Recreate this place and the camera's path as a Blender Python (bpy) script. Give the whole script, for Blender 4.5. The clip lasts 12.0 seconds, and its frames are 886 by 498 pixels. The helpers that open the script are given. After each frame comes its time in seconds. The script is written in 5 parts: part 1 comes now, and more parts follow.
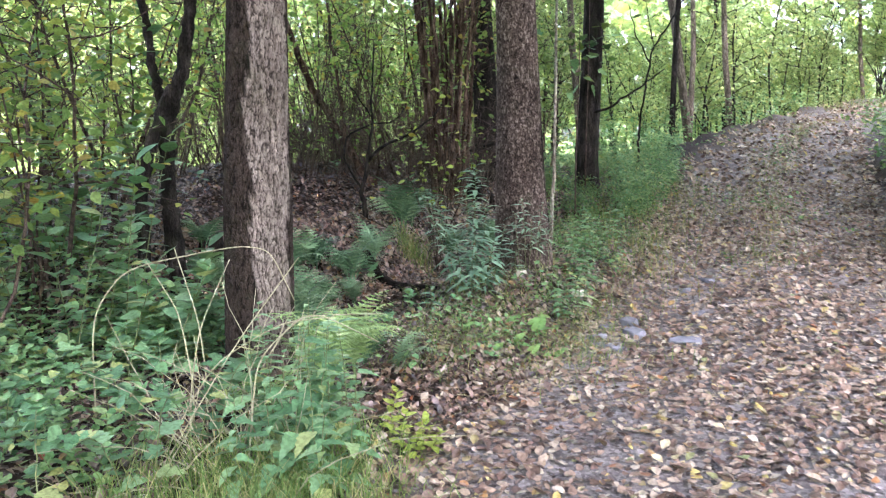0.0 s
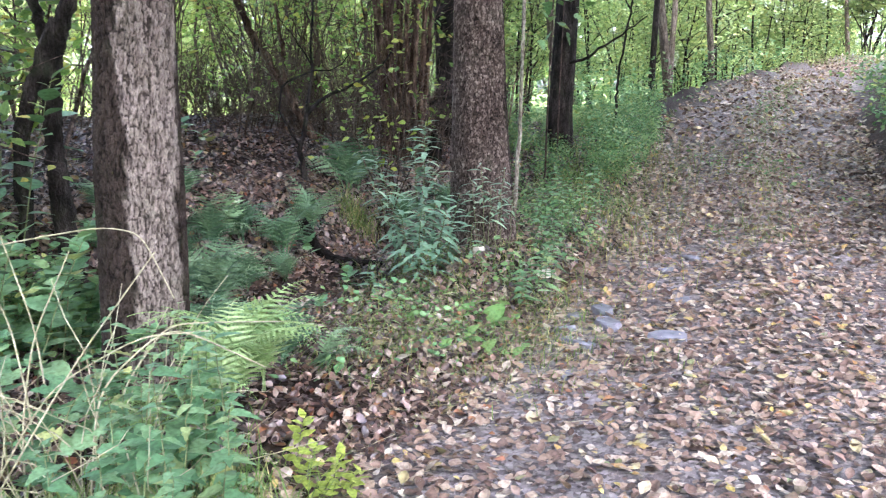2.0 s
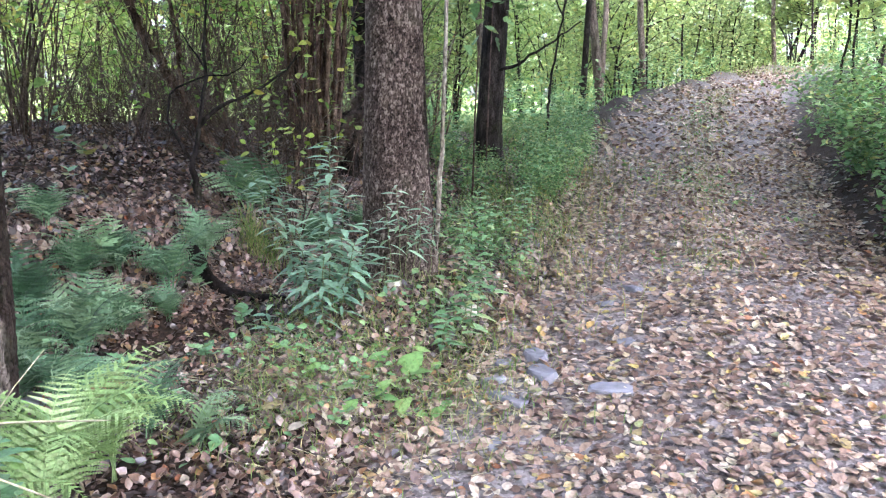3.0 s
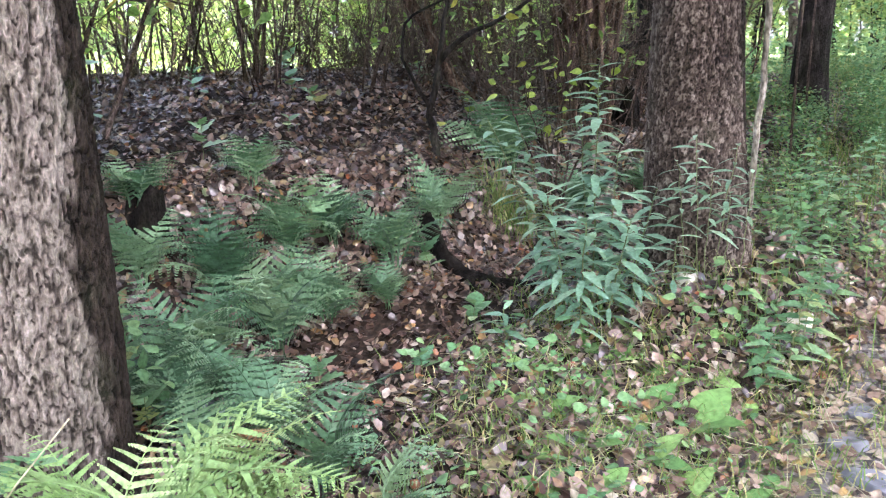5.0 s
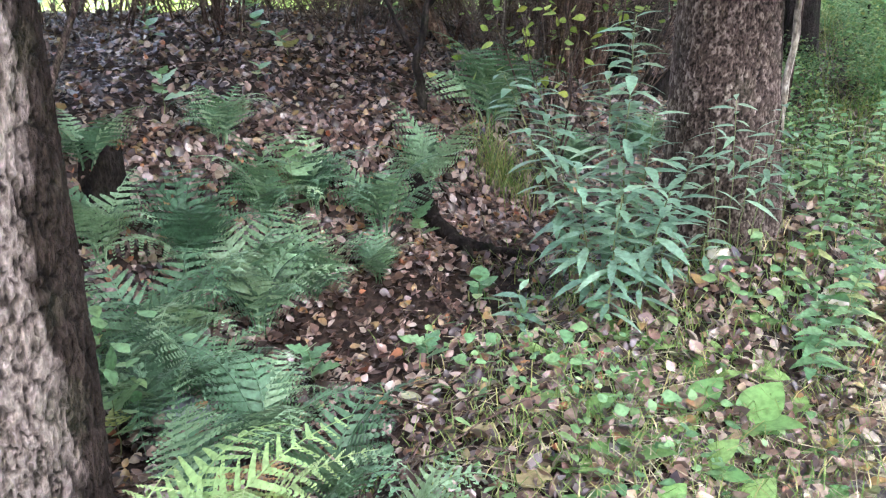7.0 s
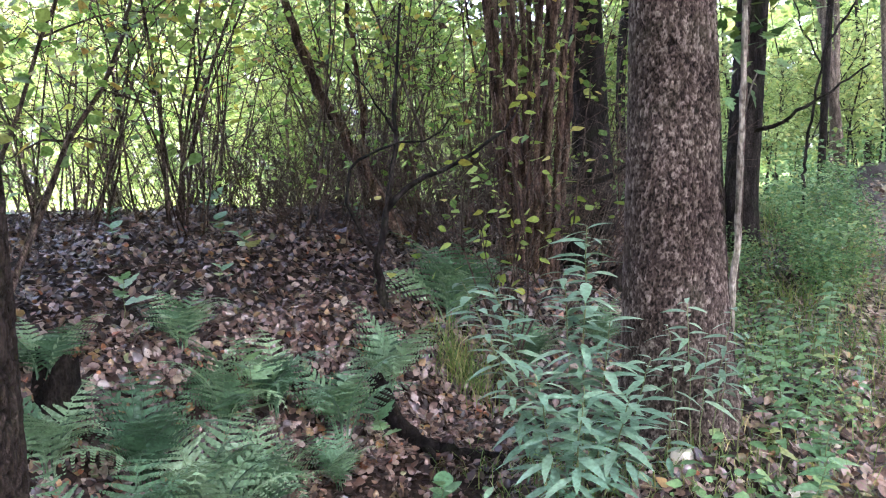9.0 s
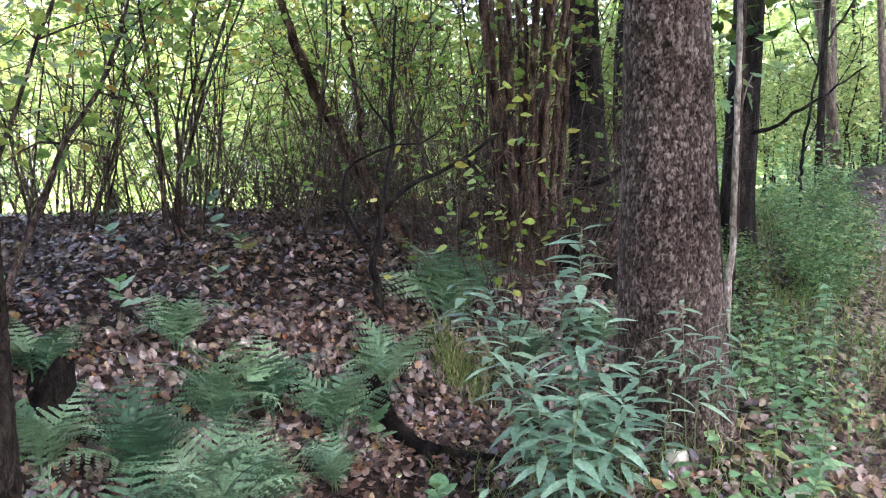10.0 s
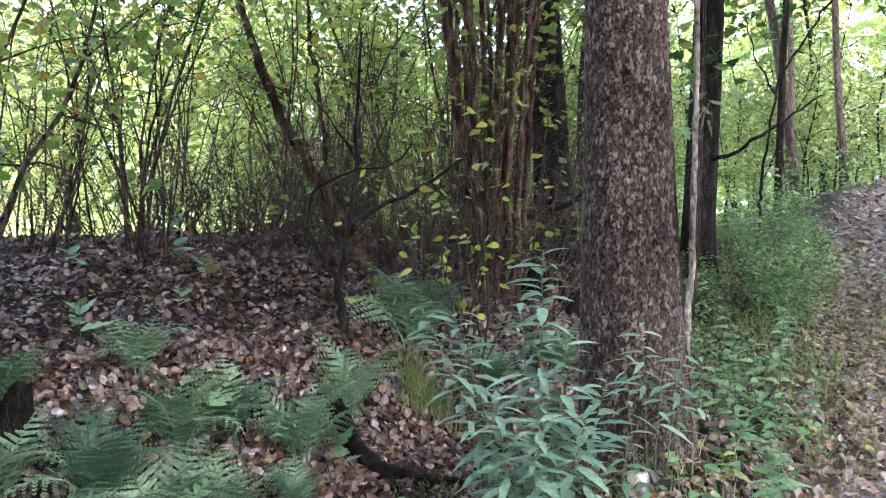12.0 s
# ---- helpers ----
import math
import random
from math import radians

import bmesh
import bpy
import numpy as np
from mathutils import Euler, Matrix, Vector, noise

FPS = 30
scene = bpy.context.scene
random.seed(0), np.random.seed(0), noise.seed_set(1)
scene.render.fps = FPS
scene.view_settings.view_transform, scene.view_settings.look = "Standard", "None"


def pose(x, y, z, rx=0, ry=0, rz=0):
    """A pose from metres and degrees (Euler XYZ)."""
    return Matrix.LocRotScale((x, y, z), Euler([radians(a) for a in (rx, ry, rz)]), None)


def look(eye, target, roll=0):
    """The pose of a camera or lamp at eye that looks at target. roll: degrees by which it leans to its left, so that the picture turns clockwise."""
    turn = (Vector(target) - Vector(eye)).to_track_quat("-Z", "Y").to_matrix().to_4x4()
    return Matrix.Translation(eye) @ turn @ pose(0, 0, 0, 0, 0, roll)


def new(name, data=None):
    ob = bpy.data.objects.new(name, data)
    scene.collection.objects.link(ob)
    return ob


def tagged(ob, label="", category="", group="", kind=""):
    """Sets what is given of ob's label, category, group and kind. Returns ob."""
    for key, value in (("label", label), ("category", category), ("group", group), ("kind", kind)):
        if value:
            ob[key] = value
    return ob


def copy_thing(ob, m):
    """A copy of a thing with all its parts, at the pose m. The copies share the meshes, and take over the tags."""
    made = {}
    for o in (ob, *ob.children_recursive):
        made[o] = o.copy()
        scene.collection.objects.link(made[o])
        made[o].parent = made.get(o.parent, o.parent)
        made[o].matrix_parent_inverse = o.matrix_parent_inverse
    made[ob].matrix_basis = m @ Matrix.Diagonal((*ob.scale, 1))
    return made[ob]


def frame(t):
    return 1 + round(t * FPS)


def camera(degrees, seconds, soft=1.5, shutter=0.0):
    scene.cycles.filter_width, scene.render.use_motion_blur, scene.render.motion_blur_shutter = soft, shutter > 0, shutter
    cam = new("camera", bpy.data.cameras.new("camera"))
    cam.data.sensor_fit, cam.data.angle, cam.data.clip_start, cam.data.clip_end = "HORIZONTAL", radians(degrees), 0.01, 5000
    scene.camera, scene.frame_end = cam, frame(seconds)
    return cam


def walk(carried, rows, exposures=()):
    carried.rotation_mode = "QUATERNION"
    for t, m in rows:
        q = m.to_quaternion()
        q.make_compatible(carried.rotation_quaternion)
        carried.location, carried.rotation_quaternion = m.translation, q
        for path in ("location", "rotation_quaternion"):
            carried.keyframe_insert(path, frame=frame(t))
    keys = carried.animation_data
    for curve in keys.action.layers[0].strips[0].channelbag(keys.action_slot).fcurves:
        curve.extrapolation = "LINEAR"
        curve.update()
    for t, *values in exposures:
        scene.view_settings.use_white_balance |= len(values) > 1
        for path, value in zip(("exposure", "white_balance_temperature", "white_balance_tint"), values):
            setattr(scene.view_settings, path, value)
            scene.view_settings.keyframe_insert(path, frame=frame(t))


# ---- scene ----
cam = camera(54.8, 12.0, soft=1.2, shutter=0.15)
PATH = [
    (0, (0.0, 0.0, 1.35), (-0.151, 1.979, 1.101), -1.89),
    (0.5, (-0.04, 0.364, 1.354), (-0.278, 2.343, 1.192), -0.5),
    (1, (-0.062, 0.545, 1.358), (-0.283, 2.518, 1.118), -0.48),
    (1.5, (0.023, 0.78, 1.328), (-0.178, 2.744, 1.003), -1.16),
    (2, (0.138, 1.056, 1.358), (0.045, 3.021, 0.996), -0.92),
    (2.5, (0.179, 1.48, 1.361), (0.218, 3.448, 1.005), -0.05),
    (2.7, (0.216, 1.646, 1.404), (0.309, 3.613, 1.053), -0.18),
    (4.3, (0.268, 2.845, 1.325), (-0.03, 4.782, 0.927), -1.38),
    (4.5, (0.242, 2.991, 1.318), (-0.099, 4.919, 0.912), -1.54),
    (5, (0.128, 3.355, 1.222), (-0.432, 5.224, 0.781), -2.13),
    (5.5, (-0.004, 3.554, 1.225), (-0.583, 5.382, 0.656), -2.48),
    (6, (-0.182, 3.674, 1.22), (-0.704, 5.493, 0.574), -2.02),
    (6.5, (-0.212, 3.711, 1.231), (-0.69, 5.553, 0.614), -1.35),
    (6.7, (-0.21, 3.723, 1.232), (-0.667, 5.573, 0.624), -1.12),
    (8.3, (-0.217, 3.703, 1.344), (-0.580, 5.658, 1.105), -2.34),
    (8.5, (-0.213, 3.718, 1.348), (-0.576, 5.678, 1.153), -2.14),
    (9, (-0.211, 3.711, 1.35), (-0.562, 5.675, 1.183), -1.72),
    (9.5, (-0.209, 3.713, 1.348), (-0.560, 5.676, 1.169), -1.82),
    (10, (-0.199, 3.71, 1.347), (-0.546, 5.676, 1.186), -1.72),
    (10.5, (-0.191, 3.707, 1.35), (-0.534, 5.675, 1.218), -1.61),
    (11, (-0.186, 3.688, 1.353), (-0.509, 5.662, 1.253), -1.59),
    (11.5, (-0.179, 3.687, 1.349), (-0.470, 5.666, 1.26), -1.45),
    (12, (-0.181, 3.687, 1.344), (-0.451, 5.668, 1.238), -1.52),
]
walk(cam, [(t, look(eye, target, roll)) for t, eye, target, roll in PATH], [(0.0, 4.1, 5850.0, 22.0), (2.5, 4.3, 5650.0, 24.0), (5.0, 4.4, 5850.0, 23.0), (6.5, 4.5, 5850.0, 23.0), (8.5, 4.3, 5750.0, 29.0), (12.0, 4.1, 5750.0, 28.0)])

# ---- world and sun: soft overcast light, brighter from behind and to the east ----
SUN_ELEV, SUN_AZ = 50.0, 150.0
world = bpy.data.worlds.new("world")
scene.world = world
world.use_nodes = True
wn, wl = world.node_tree.nodes, world.node_tree.links
sky = wn.new("ShaderNodeTexSky")
sky.sky_type, sky.sun_disc = "NISHITA", False
sky.sun_elevation, sky.sun_rotation = radians(SUN_ELEV), radians(SUN_AZ)
sky.air_density, sky.dust_density, sky.ozone_density = 1.0, 4.0, 1.0
soften = wn.new("ShaderNodeHueSaturation")
soften.inputs["Saturation"].default_value = 0.65
wl.new(sky.outputs[0], soften.inputs["Color"])
wl.new(soften.outputs[0], wn["Background"].inputs["Color"])
wn["Background"].inputs["Strength"].default_value = 0.15
sun = new("sun", bpy.data.lights.new("sun", "SUN"))
sun.data.energy, sun.data.angle, sun.data.color = 1.5, radians(20), (1.0, 0.97, 0.92)
_az, _el = radians(SUN_AZ), radians(SUN_ELEV)
_to = Vector((math.sin(_az) * math.cos(_el), math.cos(_az) * math.cos(_el), math.sin(_el)))
sun.matrix_world = look(_to * 60, (0, 0, 0))


# ---- materials ----
def mat_base(name):
    m = bpy.data.materials.new(name)
    m.use_nodes = True
    nt = m.node_tree
    return m, nt.nodes, nt.links, nt.nodes["Principled BSDF"], nt.nodes["Material Output"]


def ramp(nodes, stops, interp="LINEAR"):
    r = nodes.new("ShaderNodeValToRGB")
    r.color_ramp.interpolation = interp
    els = r.color_ramp.elements
    while len(els) < len(stops):
        els.new(0.5)
    for e, (p, c) in zip(els, stops):
        e.position, e.color = p, (*c, 1)
    return r


def noise_node(nodes, links, scale, detail=4, stretch=(1, 1, 1), world_space=False):
    tc = nodes.new("ShaderNodeNewGeometry") if world_space else nodes.new("ShaderNodeTexCoord")
    mp = nodes.new("ShaderNodeMapping")
    mp.inputs["Scale"].default_value = stretch
    links.new(tc.outputs["Position" if world_space else "Object"], mp.inputs[0])
    n = nodes.new("ShaderNodeTexNoise")
    n.inputs["Scale"].default_value, n.inputs["Detail"].default_value = scale, detail
    links.new(mp.outputs[0], n.inputs["Vector"])
    return n, mp


def mixc(nodes, links, fac, a, b, mode="MIX"):
    m = nodes.new("ShaderNodeMix")
    m.data_type, m.blend_type = "RGBA", mode
    for sock, v in ((m.inputs[0], fac), (m.inputs[6], a), (m.inputs[7], b)):
        if hasattr(v, "links"):
            links.new(v, sock)
        else:
            sock.default_value = v if isinstance(v, float) else (*v, 1)
    return m.outputs[2]


def bump(nodes, links, height, strength, dist, bsdf):
    b = nodes.new("ShaderNodeBump")
    b.inputs["Strength"].default_value, b.inputs["Distance"].default_value = strength, dist
    links.new(height, b.inputs["Height"])
    links.new(b.outputs[0], bsdf.inputs["Normal"])


def leaf_mat(name, stops, rough=0.5, through_light=0.35, per="island", interp="LINEAR", gloss=0.3):
    """A leaf: colour varies from leaf to leaf, with small blotches; part of the light goes through."""
    m, n, l, p, out = mat_base(name)
    if per == "island":
        src = n.new("ShaderNodeNewGeometry").outputs["Random Per Island"]
    else:
        src = n.new("ShaderNodeObjectInfo").outputs["Random"]
    r = ramp(n, stops, interp)
    l.new(src, r.inputs[0])
    nz, _ = noise_node(n, l, 55, 3)
    blot = ramp(n, [(0.3, (0.6, 0.58, 0.52)), (0.62, (1.08, 1.08, 1.05))])
    l.new(nz.outputs[0], blot.inputs[0])
    col = mixc(n, l, 1.0, r.outputs[0], blot.outputs[0], "MULTIPLY")
    l.new(col, p.inputs["Base Color"])
    p.inputs["Roughness"].default_value = rough
    p.inputs["Specular IOR Level"].default_value = gloss
    bump(n, l, nz.outputs[0], 0.25, 0.002, p)
    if through_light > 0:
        t = n.new("ShaderNodeBsdfTranslucent")
        warm = mixc(n, l, 1.0, col, (1.15, 1.1, 0.6), "MULTIPLY")
        l.new(warm, t.inputs[0])
        mx = n.new("ShaderNodeMixShader")
        mx.inputs[0].default_value = through_light
        l.new(p.outputs[0], mx.inputs[1])
        l.new(t.outputs[0], mx.inputs[2])
        l.new(mx.outputs[0], out.inputs[0])
    return m


def bark_mat(name, dark, mid, light, scale=16.0, pale=0.5, moss=0.0, plates=False):
    """Bark; with plates, fissures follow the trunk's own relief, and shaded, stained sides are painted darker."""
    m, n, l, p, out = mat_base(name)
    nz, _ = noise_node(n, l, scale, 8, (1, 1, 0.28))
    fine, _ = noise_node(n, l, scale * 5, 5, (1, 1, 0.5))
    big, _ = noise_node(n, l, 2.2, 3, (1, 1, 0.7))
    r = ramp(n, [(0.34, dark), (0.5, mid), (0.68, light)])
    if plates:
        at = n.new("ShaderNodeAttribute")
        at.attribute_name = "plate"
        add = n.new("ShaderNodeMath")
        add.operation = "MULTIPLY_ADD"
        l.new(nz.outputs[0], add.inputs[0])
        add.inputs[1].default_value = 0.5
        l.new(at.outputs["Fac"], add.inputs[2])
        l.new(add.outputs[0], r.inputs[0])
        for e, v in zip(r.color_ramp.elements, (0.28, 0.6, 0.92)):
            e.position = v
    else:
        l.new(nz.outputs[0], r.inputs[0])
    fr = ramp(n, [(0.36, (0.68, 0.66, 0.64) if plates else (0.38, 0.36, 0.34)), (0.62, (1.15, 1.14, 1.12))])
    l.new(fine.outputs[0], fr.inputs[0])
    c = mixc(n, l, 1.0, r.outputs[0], fr.outputs[0], "MULTIPLY")
    br = ramp(n, [(0.38, (0.62, 0.6, 0.58)), (0.62, (1.1, 1.1, 1.1))])
    l.new(big.outputs[0], br.inputs[0])
    c = mixc(n, l, pale, c, mixc(n, l, 1.0, c, br.outputs[0], "MULTIPLY"))
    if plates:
        # Shade on the trunk's sides, along with staining, goes into the bark colour.
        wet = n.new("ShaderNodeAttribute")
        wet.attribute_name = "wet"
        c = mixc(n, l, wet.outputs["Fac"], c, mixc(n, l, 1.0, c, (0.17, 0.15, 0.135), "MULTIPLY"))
    if moss > 0:
        ms, _ = noise_node(n, l, 6, 5)
        mr = ramp(n, [(0.56, (0, 0, 0)), (0.7, (moss, moss, moss))])
        l.new(ms.outputs[0], mr.inputs[0])
        c = mixc(n, l, mr.outputs[0], c, (0.05, 0.065, 0.03))
    l.new(c, p.inputs["Base Color"])
    p.inputs["Roughness"].default_value = 0.9
    p.inputs["Specular IOR Level"].default_value = 0.12
    hsum = n.new("ShaderNodeMath")
    hsum.operation = "ADD"
    l.new(fine.outputs[0], hsum.inputs[0])
    l.new(nz.outputs[0], hsum.inputs[1])
    bump(n, l, hsum.outputs[0], 1.0, 0.018, p)
    return m


GREEN = [(0.0, (0.035, 0.085, 0.03)), (0.45, (0.06, 0.13, 0.04)), (0.8, (0.09, 0.17, 0.045)), (1.0, (0.19, 0.22, 0.05))]
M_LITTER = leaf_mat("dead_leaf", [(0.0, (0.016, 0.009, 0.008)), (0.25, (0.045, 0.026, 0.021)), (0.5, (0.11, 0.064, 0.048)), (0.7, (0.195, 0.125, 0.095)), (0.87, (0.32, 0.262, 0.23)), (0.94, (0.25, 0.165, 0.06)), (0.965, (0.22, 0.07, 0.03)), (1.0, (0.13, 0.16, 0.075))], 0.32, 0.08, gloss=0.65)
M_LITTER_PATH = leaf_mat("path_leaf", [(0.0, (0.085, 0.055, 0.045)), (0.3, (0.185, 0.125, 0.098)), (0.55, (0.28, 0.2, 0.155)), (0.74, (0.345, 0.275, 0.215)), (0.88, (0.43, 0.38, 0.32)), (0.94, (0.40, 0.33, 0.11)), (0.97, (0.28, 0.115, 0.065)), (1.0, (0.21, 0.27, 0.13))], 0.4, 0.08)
M_FERN = leaf_mat("fern_green", [(0, (0.19, 0.31, 0.125)), (0.6, (0.26, 0.395, 0.165)), (1, (0.35, 0.46, 0.23))], 0.5, 0.35, "object")
M_FERN_DARK = leaf_mat("fern_dark_green", [(0, (0.05, 0.11, 0.062)), (0.5, (0.12, 0.225, 0.13)), (1, (0.26, 0.385, 0.235))], 0.45, 0.25, "object")
M_FERN_DRY = leaf_mat("fern_dry", [(0, (0.24, 0.14, 0.07)), (1, (0.36, 0.24, 0.12))], 0.8, 0.2, "object")
M_GOLDENROD = leaf_mat("bluish_leaf", [(0, (0.115, 0.215, 0.155)), (0.6, (0.165, 0.285, 0.203)), (1, (0.24, 0.37, 0.26))], 0.45, 0.25, "object")
M_WEED = leaf_mat("weed_leaf", [(0, (0.10, 0.215, 0.105)), (0.5, (0.165, 0.305, 0.145)), (0.88, (0.25, 0.38, 0.175)), (1, (0.4, 0.41, 0.16))], 0.45, 0.35)
M_BROAD = leaf_mat("broad_leaf", [(0, (0.09, 0.20, 0.10)), (0.5, (0.14, 0.27, 0.14)), (0.9, (0.22, 0.36, 0.19)), (1, (0.38, 0.40, 0.16))], 0.42, 0.3, "object")
M_PLANTAIN = leaf_mat("plantain_leaf", [(0, (0.12, 0.25, 0.09)), (0.6, (0.18, 0.33, 0.11)), (1, (0.27, 0.41, 0.15))], 0.4, 0.3, "object")
M_LIME = leaf_mat("lime_leaf", [(0, (0.22, 0.34, 0.07)), (0.7, (0.34, 0.42, 0.09)), (1, (0.46, 0.40, 0.10))], 0.45, 0.35)
M_SHRUB = leaf_mat("shrub_leaf", [(0, (0.14, 0.25, 0.09)), (0.5, (0.22, 0.34, 0.12)), (0.8, (0.32, 0.40, 0.13)), (0.94, (0.47, 0.43, 0.13)), (1.0, (0.42, 0.25, 0.1))], 0.45, 0.6)
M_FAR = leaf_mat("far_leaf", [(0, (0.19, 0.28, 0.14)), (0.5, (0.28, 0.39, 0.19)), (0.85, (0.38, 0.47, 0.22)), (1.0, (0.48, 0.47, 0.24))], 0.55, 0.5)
# Leaf colours lightened to carry the strong light of the open clearing.
M_GLADE_LIT = leaf_mat("glade_leaf", [(0, (0.24, 0.35, 0.14)), (0.6, (0.38, 0.48, 0.22)), (1.0, (0.55, 0.57, 0.33))], 0.5, 0.55)
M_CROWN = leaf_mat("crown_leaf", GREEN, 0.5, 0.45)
M_GRASS = leaf_mat("grass_blade", [(0, (0.10, 0.19, 0.05)), (0.6, (0.18, 0.27, 0.08)), (0.85, (0.30, 0.32, 0.13)), (1, (0.48, 0.42, 0.24))], 0.55, 0.3)
M_STRAW = leaf_mat("straw", [(0, (0.26, 0.24, 0.15)), (1, (0.44, 0.41, 0.28))], 0.7, 0.0)
M_BARK_A = bark_mat("bark_plated_grey", (0.045, 0.036, 0.03), (0.2, 0.168, 0.146), (0.31, 0.272, 0.24), 26, 0.6, 0.15, True)
M_BARK_B = bark_mat("bark_scaly", (0.018, 0.013, 0.011), (0.098, 0.072, 0.06), (0.31, 0.265, 0.228), 34, 0.9, 0.2, True)
M_BARK_C = bark_mat("bark_dark", (0.009, 0.008, 0.007), (0.026, 0.021, 0.019), (0.065, 0.055, 0.05), 18, 0.7, 0.25)
M_BARK_RED = bark_mat("bark_shaggy", (0.03, 0.017, 0.013), (0.13, 0.082, 0.06), (0.3, 0.215, 0.16), 24, 0.7)
M_TWIG = bark_mat("twig_bark", (0.04, 0.027, 0.023), (0.11, 0.078, 0.064), (0.21, 0.155, 0.125), 30, 0.5)
M_TWIG_GREY = bark_mat("twig_grey", (0.08, 0.065, 0.05), (0.17, 0.14, 0.115), (0.28, 0.24, 0.2), 30, 0.5)
M_STICK = bark_mat("sapling_bark", (0.17, 0.15, 0.12), (0.31, 0.28, 0.23), (0.45, 0.41, 0.35), 12, 0.5)
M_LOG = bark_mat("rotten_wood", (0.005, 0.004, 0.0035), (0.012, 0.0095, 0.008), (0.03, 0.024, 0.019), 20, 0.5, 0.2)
M_STEM = leaf_mat("green_stem", [(0, (0.13, 0.17, 0.07)), (1, (0.2, 0.22, 0.1))], 0.6, 0.0)


def stone_mat(name, c1, c2):
    m, n, l, p, out = mat_base(name)
    nz, _ = noise_node(n, l, 9, 8)
    r = ramp(n, [(0.35, c1), (0.65, c2)])
    l.new(nz.outputs[0], r.inputs[0])
    l.new(r.outputs[0], p.inputs["Base Color"])
    p.inputs["Roughness"].default_value = 0.6
    bump(n, l, nz.outputs[0], 0.5, 0.01, p)
    return m


M_STONE = stone_mat("slate", (0.10, 0.10, 0.115), (0.21, 0.21, 0.235))
M_PALE_LEAF = leaf_mat("pale_leaf", [(0, (0.26, 0.27, 0.18)), (0.5, (0.33, 0.29, 0.23)), (0.8, (0.31, 0.17, 0.10)), (1, (0.30, 0.31, 0.16))], 0.5, 0.1, "object")
M_PALE_STONE = stone_mat("pale_stone", (0.42, 0.38, 0.3), (0.62, 0.58, 0.48))


def ground_mat():
    m, n, l, p, out = mat_base("woodland_soil")
    at = n.new("ShaderNodeAttribute")
    at.attribute_name = "gravel"
    grass = n.new("ShaderNodeAttribute")
    grass.attribute_name = "meadow"
    nz, _ = noise_node(n, l, 1.6, 6, world_space=True)
    fine, _ = noise_node(n, l, 38, 6, world_space=True)
    soil = ramp(n, [(0.3, (0.010, 0.007, 0.005)), (0.5, (0.024, 0.016, 0.012)), (0.72, (0.06, 0.04, 0.028))])
    l.new(fine.outputs[0], soil.inputs[0])
    vor = n.new("ShaderNodeTexVoronoi")
    vor.inputs["Scale"].default_value = 42
    ge = n.new("ShaderNodeNewGeometry")
    l.new(ge.outputs["Position"], vor.inputs["Vector"])
    grav = ramp(n, [(0.0, (0.10, 0.09, 0.088)), (0.5, (0.21, 0.19, 0.185)), (1.0, (0.35, 0.325, 0.32))])
    sep = n.new("ShaderNodeSeparateColor")
    l.new(vor.outputs["Color"], sep.inputs[0])
    l.new(sep.outputs[0], grav.inputs[0])
    gmix = mixc(n, l, 0.3, grav.outputs[0], soil.outputs[0])
    patch = ramp(n, [(0.4, (0.75, 0.72, 0.7)), (0.6, (1.1, 1.1, 1.1))])
    l.new(nz.outputs[0], patch.inputs[0])
    gmix = mixc(n, l, 1.0, gmix, patch.outputs[0], "MULTIPLY")
    c = mixc(n, l, at.outputs["Fac"], soil.outputs[0], gmix)
    mead = ramp(n, [(0.35, (0.16, 0.24, 0.06)), (0.65, (0.36, 0.42, 0.14))])
    l.new(fine.outputs[0], mead.inputs[0])
    c = mixc(n, l, grass.outputs["Fac"], c, mead.outputs[0])
    l.new(c, p.inputs["Base Color"])
    p.inputs["Roughness"].default_value = 0.8
    p.inputs["Specular IOR Level"].default_value = 0.15
    bump(n, l, fine.outputs[0], 0.8, 0.02, p)
    return m


M_GROUND = ground_mat()


# ---- mesh helpers ----
def sm(a, b, v):
    t = np.clip((np.asarray(v, float) - a) / (b - a), 0, 1)
    return t * t * (3 - 2 * t)


class Buf:
    """Collects pieces of geometry for one mesh."""

    def __init__(self):
        self.v, self.f, self.n = [], [], 0

    def add(self, verts, faces):
        verts = np.asarray(verts, float).reshape(-1, 3)
        self.v.append(verts)
        self.f.extend([tuple(i + self.n for i in f) for f in faces])
        self.n += len(verts)

    def mesh(self, name, mat, smooth=True):
        me = bpy.data.meshes.new(name)
        me.from_pydata(np.concatenate(self.v).tolist(), [], self.f)
        me.materials.append(mat)
        if smooth:
            me.polygons.foreach_set("use_smooth", [True] * len(me.polygons))
        return me


def part(name, mesh, parent, label="", m=None):
    """Links a mesh as one object under a thing or part."""
    ob = new(name, mesh)
    ob.parent = parent
    if m is not None:
        ob.matrix_basis = m
    return tagged(ob, label) if label else ob


def thing(name, label, category, group="", at=(0, 0, 0), rz=0.0, size=1.0, kind=""):
    ob = new(name)
    ob.empty_display_size = 0.1
    ob.matrix_basis = pose(*at, 0, 0, rz) @ Matrix.Scale(size, 4)
    return tagged(ob, label, category, group, kind)


